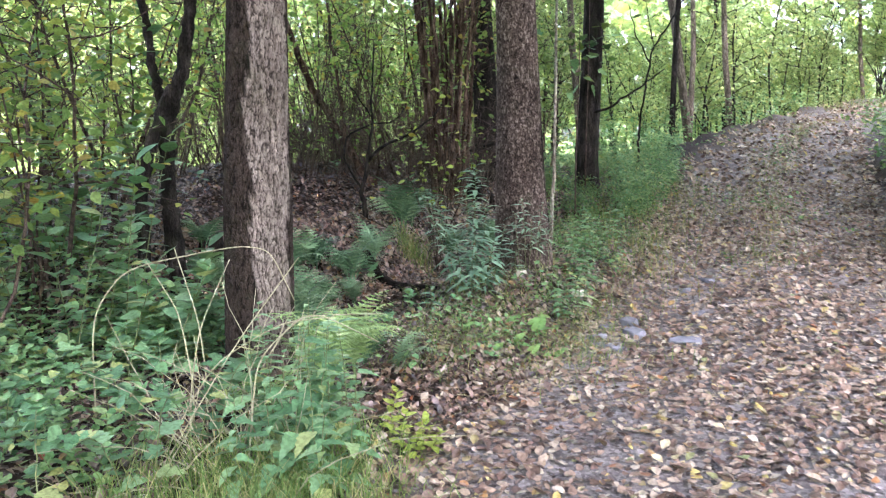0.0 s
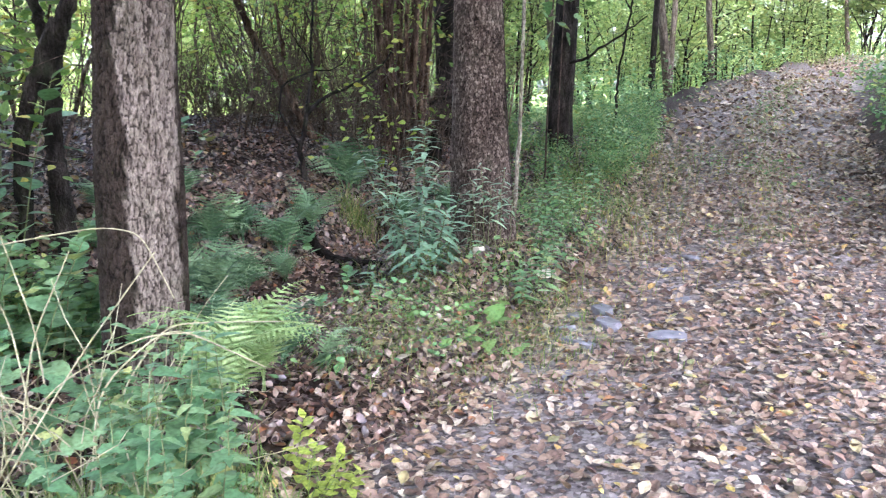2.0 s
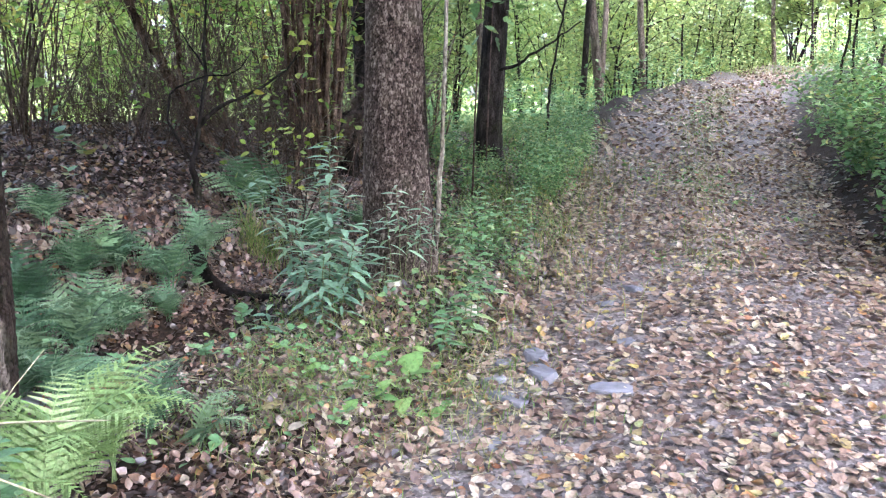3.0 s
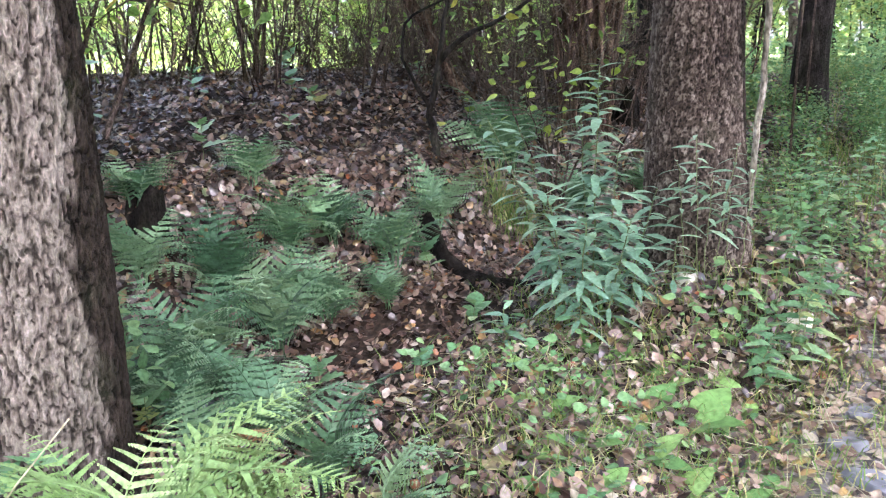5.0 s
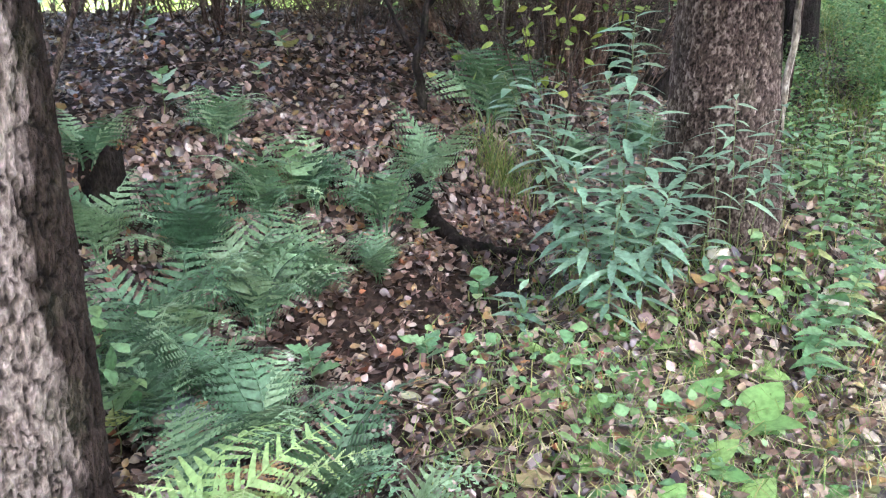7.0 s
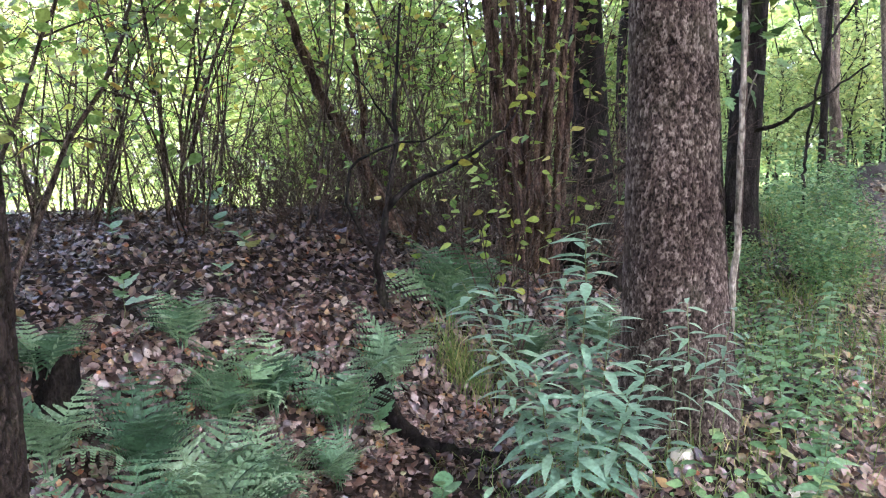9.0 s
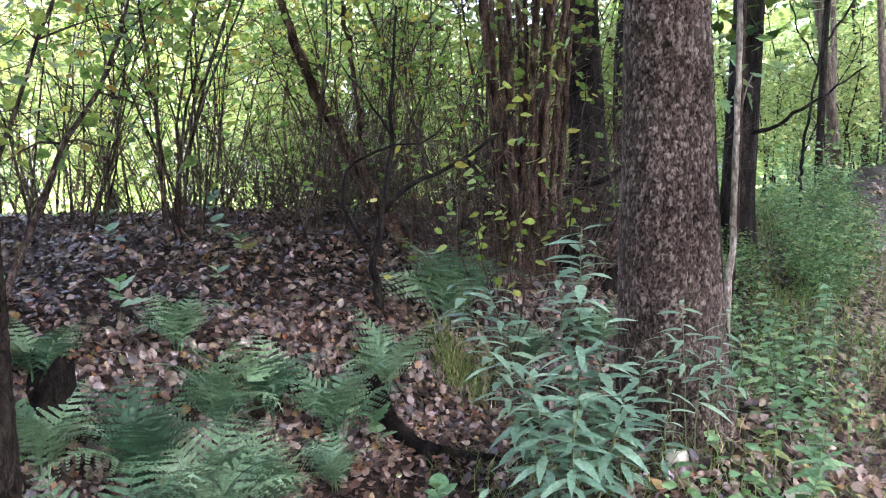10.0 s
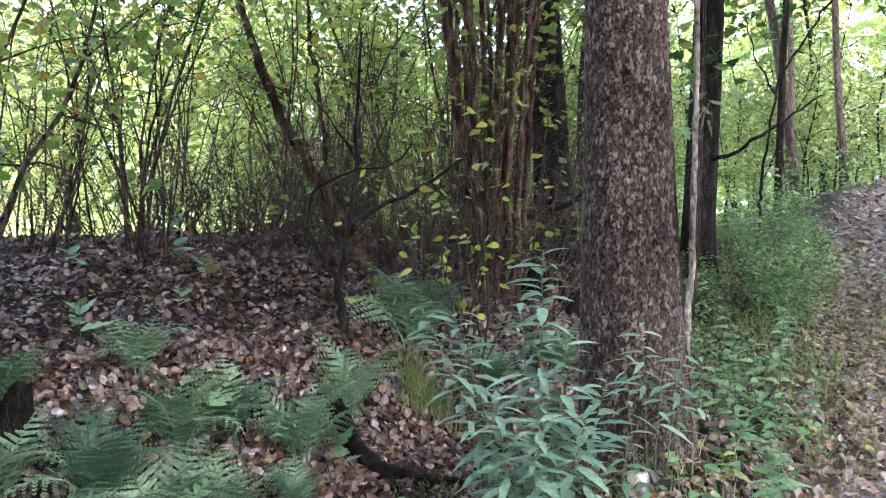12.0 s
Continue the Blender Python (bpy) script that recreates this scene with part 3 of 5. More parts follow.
# forked dark shrub on the mound
zs = float(gz(-1.4, 8.4)) - 0.04
fork = stem_thing("shrub", "bare dark forked shrub rooted on the leaf mound", "shrub",
                  [([(-1.39, 8.4, zs), (-1.41, 8.38, 0.75), (-1.42, 8.36, 0.9), (-1.36, 8.35, 1.12), (-1.33, 8.35, 1.25), (-1.28, 8.35, 1.56), (-1.29, 8.35, 1.8), (-1.24, 8.36, 2.3)], 0.03, 0.007),
                   ([(-1.35, 8.35, 1.18), (-1.22, 8.35, 1.31), (-1.1, 8.35, 1.37), (-0.88, 8.35, 1.47), (-0.71, 8.35, 1.57), (-0.6, 8.36, 1.72)], 0.019, 0.005),
                   ([(-1.42, 8.36, 0.92), (-1.52, 8.34, 1.08), (-1.58, 8.33, 1.22), (-1.56, 8.33, 1.4), (-1.48, 8.32, 1.48), (-1.28, 8.3, 1.54), (-1.06, 8.3, 1.56), (-0.95, 8.3, 1.68)], 0.013, 0.004),
                   ([(-1.29, 8.35, 1.6), (-1.4, 8.3, 1.8), (-1.55, 8.28, 2.0)], 0.008, 0.003)], M_BARK_C, sides=7, seed=5, jitter=0.006)

# dead branch snapped off the dark tree, and a leaning thin stem beyond
stem_thing("branch", "bare dark dead branch sticking out beside the dark trunk", "branch", [([(1.12, 11.95, 1.62), (1.45, 11.8, 1.75), (1.75, 11.7, 1.95), (2.1, 11.6, 2.2)], 0.022, 0.008)], M_BARK_C, seed=14)
stem_thing("sapling", "thin dark sapling leaning over the track verge", "sapling", [([spot(2.1, 14.0, -0.05), (2.15, 14, 1.6), (2.35, 14, 2.7), (2.9, 14, 3.5), (3.5, 14, 4.2)], 0.02, 0.01), ([(2.3, 14, 2.5), (2.1, 14.1, 3.0), (2.0, 14.1, 3.4)], 0.012, 0.006)], M_BARK_C, seed=15)

# twigs with pale yellow leaves before the shaggy shrub
yt = []
rng = np.random.default_rng(77)
for q in range(7):
    a = rng.uniform(-0.5, 0.9)
    b0 = np.array(spot(-0.72, 8.55, -0.03))
    yt.append((wander(rng, b0, (0.22 * a, rng.uniform(-0.15, 0.1), 1), rng.uniform(1.5, 2.2), 8, 0.10, 0.0), 0.008, 0.003))
yel = stem_thing("shrub", "slim shrub with pale yellow-green autumn leaves", "shrub", yt, M_TWIG, sides=5, seed=16, jitter=0.004)
b = Buf()
p = np.concatenate([c[0][rng.integers(4, 9, 16)] for c in yt]) + rng.normal(0, 0.16, (112, 3)) * [1.3, 0.8, 0.7]
scatter(b, OVATE_FLAT, p, dirs(rng, len(p), 0.4), ups(rng, len(p), 0.5), rng.uniform(0.05, 0.085, len(p)))
tagged(part("foliage", b.mesh("foliage", M_LIME), yel), kind="stuff")

# rotten dark log lying in the hollow
log = thing("log", "rotten black branch lying in the leafy hollow", "log")
b = Buf()
lp = np.array([spot(-1.34, 7.92, 0.05), spot(-1.22, 7.8, 0.045), spot(-1.04, 7.68, 0.035), spot(-0.85, 7.6, 0.03), spot(-0.64, 7.56, 0.025)])
s = np.linspace(0, 4, 24)
P = np.stack([np.interp(s, range(5), lp[:, c]) for c in range(3)], 1)
v, f = tube(P, np.linspace(0.055, 0.022, 24), 10)
b.add(v + np.random.default_rng(6).normal(0, 0.005, v.shape), f)
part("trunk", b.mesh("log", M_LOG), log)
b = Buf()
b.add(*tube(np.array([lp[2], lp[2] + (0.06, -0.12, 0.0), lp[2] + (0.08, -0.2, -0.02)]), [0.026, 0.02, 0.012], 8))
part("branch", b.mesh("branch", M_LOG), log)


# ---- thicket shrubs, saplings and far woods: variants built once, then copied ----
def shrub_variant(name, label, category, group, seed, stems, height, spread, r0, leaves, leaf_len, mat, stem_mat, tmpl=SIMPLE, low=0.25, twigs=5, lean=0.25, wob=0.11):
    rng = np.random.default_rng(seed)
    ob = thing(name, label, category, group)
    fol, twig = Buf(), Buf()
    tips = []
    for q in range(stems):
        a = rng.uniform(0, 6.28)
        r = spread * 0.25 * math.sqrt(rng.uniform(0, 1))
        h = height * rng.uniform(0.6, 1.1)
        pts = wander(rng, (r * math.cos(a), r * math.sin(a), -0.08), (math.cos(a) * lean, math.sin(a) * lean, 1), h, 9, wob, 0.02)
        b = Buf()
        rr = r0 * rng.uniform(0.6, 1.25)
        b.add(*tube(pts, np.linspace(rr, rr * 0.25, 10), 6))
        for w in range(twigs):
            i = rng.integers(3, 9)
            aa = rng.uniform(0, 6.28)
            tw = wander(rng, pts[i], (math.cos(aa), math.sin(aa), rng.uniform(0.2, 0.9)), h * rng.uniform(0.15, 0.32), 4, 0.22, 0.02)
            twig.add(*tube(tw, np.linspace(rr * 0.4, rr * 0.12, 5), 4))
            tips.append(tw)
        tips.append(pts[4:9])
        part("stem", b.mesh("stem", stem_mat), ob)
    tagged(part("twig", twig.mesh("twig", stem_mat), ob), kind="stuff")
    if leaves:
        P = np.concatenate(tips)
        P = P[P[:, 2] > low * height]
        p = P[rng.integers(0, len(P), leaves)] + rng.normal(0, 0.07 * height ** 0.5, (leaves, 3))
        scatter(fol, tmpl, p, dirs(rng, leaves, 0.5), ups(rng, leaves, 0.6), rng.uniform(0.6, 1.2, leaves) * leaf_len, 1.1)
        tagged(part("foliage", fol.mesh("foliage", mat), ob), kind="stuff")
    return ob


def spread_copies(variants, places, rng, smin=0.8, smax=1.25):
    """Places the variants in turn; the first of each stands itself, the rest are copies."""
    used = set()
    for q, (x, y) in enumerate(places):
        ob = variants[q % len(variants)]
        s = rng.uniform(smin, smax)
        m = Matrix.Translation(spot(x, y)) @ Matrix.Rotation(rng.uniform(0, 6.28), 4, "Z") @ Matrix.Rotation(rng.normal(0, 0.06), 4, "X")
        if ob.name not in used:
            used.add(ob.name)
            ob.matrix_basis = m @ Matrix.Scale(s, 4)
            continue
        c = copy_thing(ob, m)
        c.scale = (s, s, s)


rng = np.random.default_rng(21)
thicket = [shrub_variant("shrub", "thin dark twiggy shrub with sparse yellowing leaves", "shrub", "thicket on the mound", 100 + q, 5, 3.5, 0.9, 0.0095, 260, 0.07, M_SHRUB, M_TWIG, OVATE_FLAT, 0.3, 9, 0.24, 0.09) for q in range(4)]
places = []
while len(places) < 26:
    x, y = rng.uniform(-5.6, 0.2), rng.uniform(9.2, 14.5)
    if edge_l(y) - x > 2.2 and y > 9.4 + 0.25 * x + 0.9 * (x > -2.5) and math.hypot(x + 0.66, y - 9.6) > 0.5:
        places.append((x, y))
places += [(-3.2, 9.2), (-2.75, 8.9), (-3.6, 8.8), (-2.3, 9.3), (-4.2, 9.0)]
spread_copies(thicket, places, rng)

bare = [shrub_variant("shrub", "bare grey-brown brushwood of thin crooked stems", "shrub", "bare brushwood", 120 + q, 11, 1.3, 1.2, 0.0055, 14, 0.06, M_SHRUB, M_TWIG_GREY if q == 1 else M_TWIG, OVATE_FLAT, 0.3, 9, 0.8, 0.17) for q in range(3)]
places = []
while len(places) < 28:
    x, y = rng.uniform(-4.6, 0.1), rng.uniform(8.6, 12.5)
    if y > 8.6 - 0.2 * x and edge_l(y) - x > 2.0:
        places.append((x, y))
places += [(rng.uniform(-2.7, -0.2), rng.uniform(9.1, 11.8)) for _ in range(24)]
places += [(rng.uniform(-3.2, -0.2), rng.uniform(10.2, 12.5)) for _ in range(16)]
spread_copies(bare, places, rng, 0.7, 1.2)
places = [(rng.uniform(-4.8, -2.7), rng.uniform(8.7, 10.4)) for _ in range(6)]
for x, y in places:
    m = Matrix.Translation(spot(x, y)) @ Matrix.Rotation(rng.uniform(0, 6.28), 4, 'Z')
    copy_thing(bare[1], m)
canes = [shrub_variant("shrub", "dense tall brush of bare reddish-brown stems", "shrub", "bare stems behind the mound", 130 + q, 15, 2.3, 1.5, 0.0085, 40, 0.06, M_BARK_RED, M_BARK_RED, OVATE_FLAT, 0.5, 5, 0.22, 0.08) for q in range(3)]
spread_copies(canes, [(-1.8, 11.2), (-1.3, 10.5), (-0.9, 11.4), (-2.4, 11.6), (0.3, 11.9)], rng, 0.75, 1.15)

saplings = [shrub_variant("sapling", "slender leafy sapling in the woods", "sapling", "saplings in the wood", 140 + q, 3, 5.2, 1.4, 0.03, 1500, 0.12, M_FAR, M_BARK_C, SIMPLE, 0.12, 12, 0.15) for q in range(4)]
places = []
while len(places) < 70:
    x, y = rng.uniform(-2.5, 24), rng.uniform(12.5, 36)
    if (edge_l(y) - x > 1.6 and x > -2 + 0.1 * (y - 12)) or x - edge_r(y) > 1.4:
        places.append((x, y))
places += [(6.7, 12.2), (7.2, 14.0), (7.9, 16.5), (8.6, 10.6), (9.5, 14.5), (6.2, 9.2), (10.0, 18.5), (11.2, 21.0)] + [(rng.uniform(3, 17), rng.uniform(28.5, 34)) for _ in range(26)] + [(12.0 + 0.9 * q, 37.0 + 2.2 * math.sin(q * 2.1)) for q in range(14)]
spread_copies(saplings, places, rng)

glade = [shrub_variant("shrub", "sunlit yellow-green shrub at the edge of the clearing", "shrub", "shrubs along the clearing", 160 + q, 5, 2.6, 2.2, 0.018, 800, 0.11, M_GLADE_LIT, M_TWIG, SIMPLE, 0.08, 10, 0.35) for q in range(3)]
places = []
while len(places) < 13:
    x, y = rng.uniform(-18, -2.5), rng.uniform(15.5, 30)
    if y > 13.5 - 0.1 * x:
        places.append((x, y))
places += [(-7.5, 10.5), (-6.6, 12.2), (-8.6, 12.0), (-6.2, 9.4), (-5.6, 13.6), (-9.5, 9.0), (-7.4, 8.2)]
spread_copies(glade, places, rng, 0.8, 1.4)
leafy_tall = [shrub_variant("sapling", "tall leafy pale-green sapling beyond the clearing", "sapling", "saplings beyond the clearing", 166 + q, 4, 6.0, 2.0, 0.03, 2200, 0.14, M_GLADE_LIT, M_TWIG, SIMPLE, 0.1, 14, 0.2) for q in range(2)]
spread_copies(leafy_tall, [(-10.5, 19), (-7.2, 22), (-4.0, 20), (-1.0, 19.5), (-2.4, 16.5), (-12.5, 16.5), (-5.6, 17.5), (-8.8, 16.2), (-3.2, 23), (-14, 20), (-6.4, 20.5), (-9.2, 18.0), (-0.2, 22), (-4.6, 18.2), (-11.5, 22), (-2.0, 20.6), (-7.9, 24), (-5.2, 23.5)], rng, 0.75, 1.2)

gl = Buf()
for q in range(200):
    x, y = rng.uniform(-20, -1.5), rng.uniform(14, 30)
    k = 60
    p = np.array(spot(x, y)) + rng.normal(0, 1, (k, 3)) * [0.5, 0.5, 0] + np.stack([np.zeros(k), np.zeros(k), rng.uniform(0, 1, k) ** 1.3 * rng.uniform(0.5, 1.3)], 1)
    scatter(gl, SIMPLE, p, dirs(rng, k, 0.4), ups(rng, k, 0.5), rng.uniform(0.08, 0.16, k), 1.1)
tagged(new("glade_growth", gl.mesh("glade_growth", M_GLADE_LIT)), "bright yellow-green growth in the open clearing", "undergrowth", kind="stuff")
hazel = [shrub_variant("shrub", "leafy hazel-like shrub with drooping green branches", "shrub", "leafy shrubs by the clearing", 170 + q, 4, 3.6, 1.2, 0.016, 620, 0.085, M_SHRUB, M_TWIG, OVATE_FLAT, 0.15, 10, 0.35, 0.14) for q in range(3)]
spread_copies(hazel, [(-3.9, 6.7), (-4.5, 7.7), (-3.7, 7.4), (-5.3, 7.0), (-4.6, 5.9), (-3.4, 6.3), (-3.7, 5.5), (-4.3, 5.2), (-3.25, 7.1), (-4.9, 6.5), (-3.3, 5.9)], rng, 0.8, 1.2)

# tall trunks in the woods behind, and unseen ones added to shade the track
tall = []
for q in range(3):
    r = np.random.default_rng(180 + q)
    ob = thing("tree", "tall slender woodland tree with grey bark, some added unseen for shade", "tree", "trees in the wood behind")
    pts = wander(r, (0, 0, -0.2), (0, 0, 1), 11, 12, 0.03, 0.02)
    b = Buf()
    b.add(*tube(pts, np.linspace(0.085, 0.035, 13), 10))
    bm_ = M_BARK_C if q == 0 else M_TWIG_GREY
    part("trunk", b.mesh("trunk", bm_), ob)
    crown_parts(ob, r, pts[7][:2], 0.1, 2600, 3.2, 0.32, 6.6, 10.6, M_CROWN, bm_)
    tall.append(ob)
# The second row is mostly out of view, added so its crowns block the sky.
places = [(3.78, 20.0), (1.6, 18.5), (4.3, 20.6), (0.2, 16.2), (5.6, 22), (5.2, 25), (7.2, 29), (11.8, 29.5), (8.6, 15.2), (10.2, 18), (12.6, 22), (-1.4, 16.8), (6.9, 11.2), (9.6, 12.4), (14.5, 25.5),
          (-5.2, 4.0), (-4.2, 0.5), (5.6, 3.5), (6.4, 6.8), (5.2, -1.0), (-3.6, -3.2), (1.2, -5.4), (4.2, -6), (-6.5, -1.5), (7.6, 1.5), (3.4, 31), (-0.5, 26), (4.6, 1.0), (5.8, 5.2), (-3.2, 1.2), (-5.0, 2.2), (4.9, -3.6), (-2.4, -1.2), (6.0, 9.0), (-2.2, -5.0), (-7.5, 3.5), (8.2, 5.0)]
spread_copies(tall, places, np.random.default_rng(25), 0.8, 1.25)

# far woods that close the view
far = Buf()
rng = np.random.default_rng(31)
k = 40000
a = rng.uniform(0, 2 * math.pi, k)
r = rng.uniform(40, 58, k)
x, y = r * np.cos(a), 8 + r * np.sin(a)
top = 14 + 4 * np.sin(a * 7) + 2.5 * np.sin(a * 17 + 1)
west = np.exp(-((np.mod(a - 2.2, 2 * math.pi)) / 0.7) ** 2) + np.exp(-((np.mod(2.2 - a, 2 * math.pi)) / 0.5) ** 2)
top = top * (1 - 0.3 * np.clip(west, 0, 1))
z = np.minimum(gz(x, y), 3) + rng.uniform(0, 1, k) ** 0.8 * top
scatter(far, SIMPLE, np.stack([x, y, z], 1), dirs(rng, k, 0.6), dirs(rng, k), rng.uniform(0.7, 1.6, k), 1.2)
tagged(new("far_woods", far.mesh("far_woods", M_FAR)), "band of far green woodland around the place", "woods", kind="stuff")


# ---- ferns ----
def frond_mesh(rng, length, arch, pairs, mat, broad=0.27, pitch=0.0105, lobe=0.058):
    """One frond: an arching midrib with paired, toothed leaflets. It grows along +x and up."""
    b = Buf()
    s = np.linspace(0, 1, 22)
    ang = 1.3 - arch * s ** 1.5
    x = np.concatenate([[0], np.cumsum(np.cos(ang[:-1]))]) * length / 21
    z = np.concatenate([[0], np.cumsum(np.sin(ang[:-1]))]) * length / 21
    y = 0.06 * length * np.sin(s * 2.5 + rng.uniform(0, 3)) * s
    R = np.stack([x, y, z], 1)
    b.add(*tube(R, np.linspace(0.0042, 0.0012, 22), 4))
    T = np.gradient(R, axis=0)
    T /= np.linalg.norm(T, axis=1)[:, None]
    for q in range(pairs):
        u = 0.2 + 0.79 * q / pairs
        i = u * 21
        c = np.array([np.interp(i, range(22), R[:, k]) for k in range(3)])
        t = np.array([np.interp(i, range(22), T[:, k]) for k in range(3)])
        w = length * broad * min(1.0, (1 - u) * 1.75 + 0.04) * min(1.0, (u - 0.1) * 4.5) * rng.uniform(0.88, 1.08)
        up = np.cross(t, [0, 1, 0.0])
        up = -up if up[2] < 0 else up
        for sd in (1, -1):
            d = np.array([0, sd, 0]) * 0.88 + t * 0.42 - up * rng.uniform(0.05, 0.3)
            d /= np.linalg.norm(d)
            nrm = up + rng.normal(0, 0.12, 3)
            side = np.cross(nrm, d)
            side /= np.linalg.norm(side)
            n = max(4, int(w / pitch))
            pos, al = [], []
            for g in range(n):
                f = (g + 0.5) / n
                base = c + d * w * f - up * 0.18 * w * f * f
                pw = w * lobe * (1 - 0.85 * f ** 1.3) + 0.0018
                for s2 in (1, -1):
                    pos.append(base)
                    al.append((side * s2 + d * 0.45) * pw)
            pos, al = np.array(pos), np.array(al)
            ln = np.linalg.norm(al, axis=1)
            scatter(b, PINNULE, pos, al, np.broadcast_to(nrm, pos.shape), ln * 1.08, w / n * 1.15 / np.mean(ln) / 0.76)
    return b.mesh("frond", mat)


PINNULE = (np.array([(0, 0.3, 0), (0, -0.3, 0), (0.55, -0.38, 0.03), (1, 0, -0.06), (0.55, 0.38, 0.03)], float), [(0, 1, 2, 3, 4)])
rng = np.random.default_rng(51)
F_LIGHT = [frond_mesh(rng, 0.85, a, 20, M_FERN, 0.25, 0.0115, 0.05) for a in (1.9, 2.3, 2.6)]
F_DARK = [frond_mesh(rng, 0.6, a, 16, M_FERN_DARK, 0.22, 0.0125, 0.06) for a in (1.3, 1.7, 2.1)]
F_BANK = [frond_mesh(rng, 0.55, a, 12, M_FERN_DARK, 0.28, 0.016, 0.075) for a in (1.6, 2.0, 2.4, 2.8)]
F_DRY = [frond_mesh(rng, 0.42, 2.4, 12, M_FERN_DRY)]


def fern(at, label, meshes, fronds, size=1.0, turn=0.0, arc=360.0, steep=0.0):
    ob = thing("fern", label, "fern", "ferns in the ditch", at)
    for q in range(fronds):
        a = turn + arc * (q + rng.uniform(-0.25, 0.25)) / fronds
        m = pose(0.02 * math.cos(radians(a)), 0.02 * math.sin(radians(a)), -0.02, rng.uniform(-14, 14), rng.uniform(-16, 12) - steep, a) @ Matrix.Scale(size * rng.uniform(0.75, 1.1), 4)
        part("frond", meshes[q % len(meshes)], ob, "", m)
    return ob


fern(spot(-1.08, 4.9, 0.05), "large light-green fern with arching feathery fronds by the tree", F_LIGHT, 8, 1.08, -150, 260, 16)
fern(spot(-0.98, 5.12, 0.05), "light-green fern leaning out over the ditch", F_LIGHT, 4, 0.95, -60, 110, 12)
fern(spot(-1.34, 4.62, 0.0), "light-green fern at the foot of the furrowed tree", F_LIGHT, 6, 0.8, -190, 230, 4)
fern(spot(-1.08, 4.7, 0.05), "upright mid-green fern before the furrowed trunk", F_LIGHT, 5, 0.95, 60, 170, 26)
fern(spot(-1.22, 5.36, 0.06), "upright mid-green fern against the furrowed trunk", F_DARK, 4, 1.0, -70, 110, 34)
fern(spot(-1.0, 5.65, 0.0), "mid-green fern spreading over the ditch", F_BANK, 7, 1.0, -100, 220, 14)
fern(spot(-1.3, 5.9, 0.02), "mid-green fern among dead leaves", F_BANK, 8, 1.0, 0, 360, 12)
fern(spot(-0.75, 5.5, 0.0), "small pale fern leaning over the ditch", F_BANK, 5, 0.8, -60, 150, 8)
fern(spot(-1.1, 5.3, 0.3), "dry brown fern fronds hanging beside the tree", F_DRY, 3, 0.6, -60, 90, 0)
for x, y, s in [(-2.2, 6.35, 1.0), (-1.95, 6.6, 1.1), (-1.7, 6.3, 0.9), (-2.1, 6.95, 1.12), (-1.75, 6.85, 1.05), (-2.4, 6.75, 1.0), (-1.6, 7.1, 0.9), (-1.9, 7.3, 0.95), (-1.42, 7.6, 1.05), (-1.28, 7.95, 0.95), (-1.35, 7.3, 0.55), (-1.45, 6.15, 0.7),
                (-2.05, 6.45, 1.0), (-1.85, 7.0, 1.05), (-2.0, 6.2, 0.9), (-2.55, 6.95, 0.8), (-1.72, 7.5, 0.9), (-2.15, 7.45, 0.75),
                (-1.05, 8.55, 1.2), (-0.98, 8.65, 1.05), (-0.6, 8.85, 0.8), (-0.2, 9.3, 0.7), (-1.85, 6.15, 0.8)]:
    fern(spot(x, y, 0.0), "low bluish-green fern on the leafy bank", F_BANK, int(rng.integers(7, 12)), s * 1.1, rng.uniform(0, 360), 360, 13)


# ---- leafy plants ----
def leaf_object_mesh(tmpl, length, width, mat):
    b = Buf()
    scatter(b, tmpl, [(0, 0, 0)], [(1, 0, 0)], [(0, 0, 1)], [length], width)
    return b.mesh("leaf", mat)


L_GOLD = [leaf_object_mesh(LANCE, l, 1.4, M_GOLDENROD) for l in (0.16, 0.135, 0.11)]
L_NETTLE = [leaf_object_mesh(NETTLE, l, 1.0, M_BROAD) for l in (0.12, 0.09, 0.07)]
L_LOBED = [leaf_object_mesh(LOBED, l, 1.0, M_BROAD) for l in (0.13, 0.10, 0.08)]
L_BROAD = [leaf_object_mesh(ROUNDED, l, 1.2, M_BROAD) for l in (0.12, 0.09, 0.075)]
L_PLANT = [leaf_object_mesh(ROUNDED, l, 1.0, M_PLANTAIN) for l in (0.15, 0.12, 0.09)]


def leafy(name, label, category, group, base, tip, leaves, meshes, spread, stem_r, stem_mat, start=0.15, whorl=2.4, tilt=25.0, shrink=0.5, pairs=False, bow=0.0):
    """A plant with one stem from base to tip and single leaves set round it."""
    ob = thing(name, label, category, group, base)
    tip = np.array(tip) - np.array(base)
    s = np.linspace(0, 1, 12)
    P = np.stack([tip[0] * (s ** 1.5), tip[1] * (s ** 1.5), tip[2] * np.sin(s * (1.57 + bow)) / math.sin(1.57 + bow) if bow else tip[2] * s], 1) + rng.normal(0, 0.003, (12, 3))
    b = Buf()
    b.add(*tube(P, np.linspace(stem_r, stem_r * 0.4, 12), 5))
    stem = part("stem", b.mesh("stem", stem_mat), ob)
    for q in range(leaves):
        u = start + (1 - start) * (q / max(1, leaves - 1)) ** 0.9
        p = [np.interp(u * 11, range(12), P[:, k]) for k in range(3)]
        a = math.degrees(whorl * (q // 2) + math.pi * (q % 2)) if pairs else math.degrees(whorl * q)
        size = (1 - shrink * max(0, u - 0.45) / 0.55) * rng.uniform(0.8, 1.15) * spread
        tl = -tilt + 34 * u + rng.uniform(-14, 14)
        part("leaf", meshes[q % len(meshes)], stem, "", pose(*p, rng.uniform(-18, 18), -tl, a + rng.uniform(-20, 20)) @ Matrix.Scale(size, 4))
    return ob


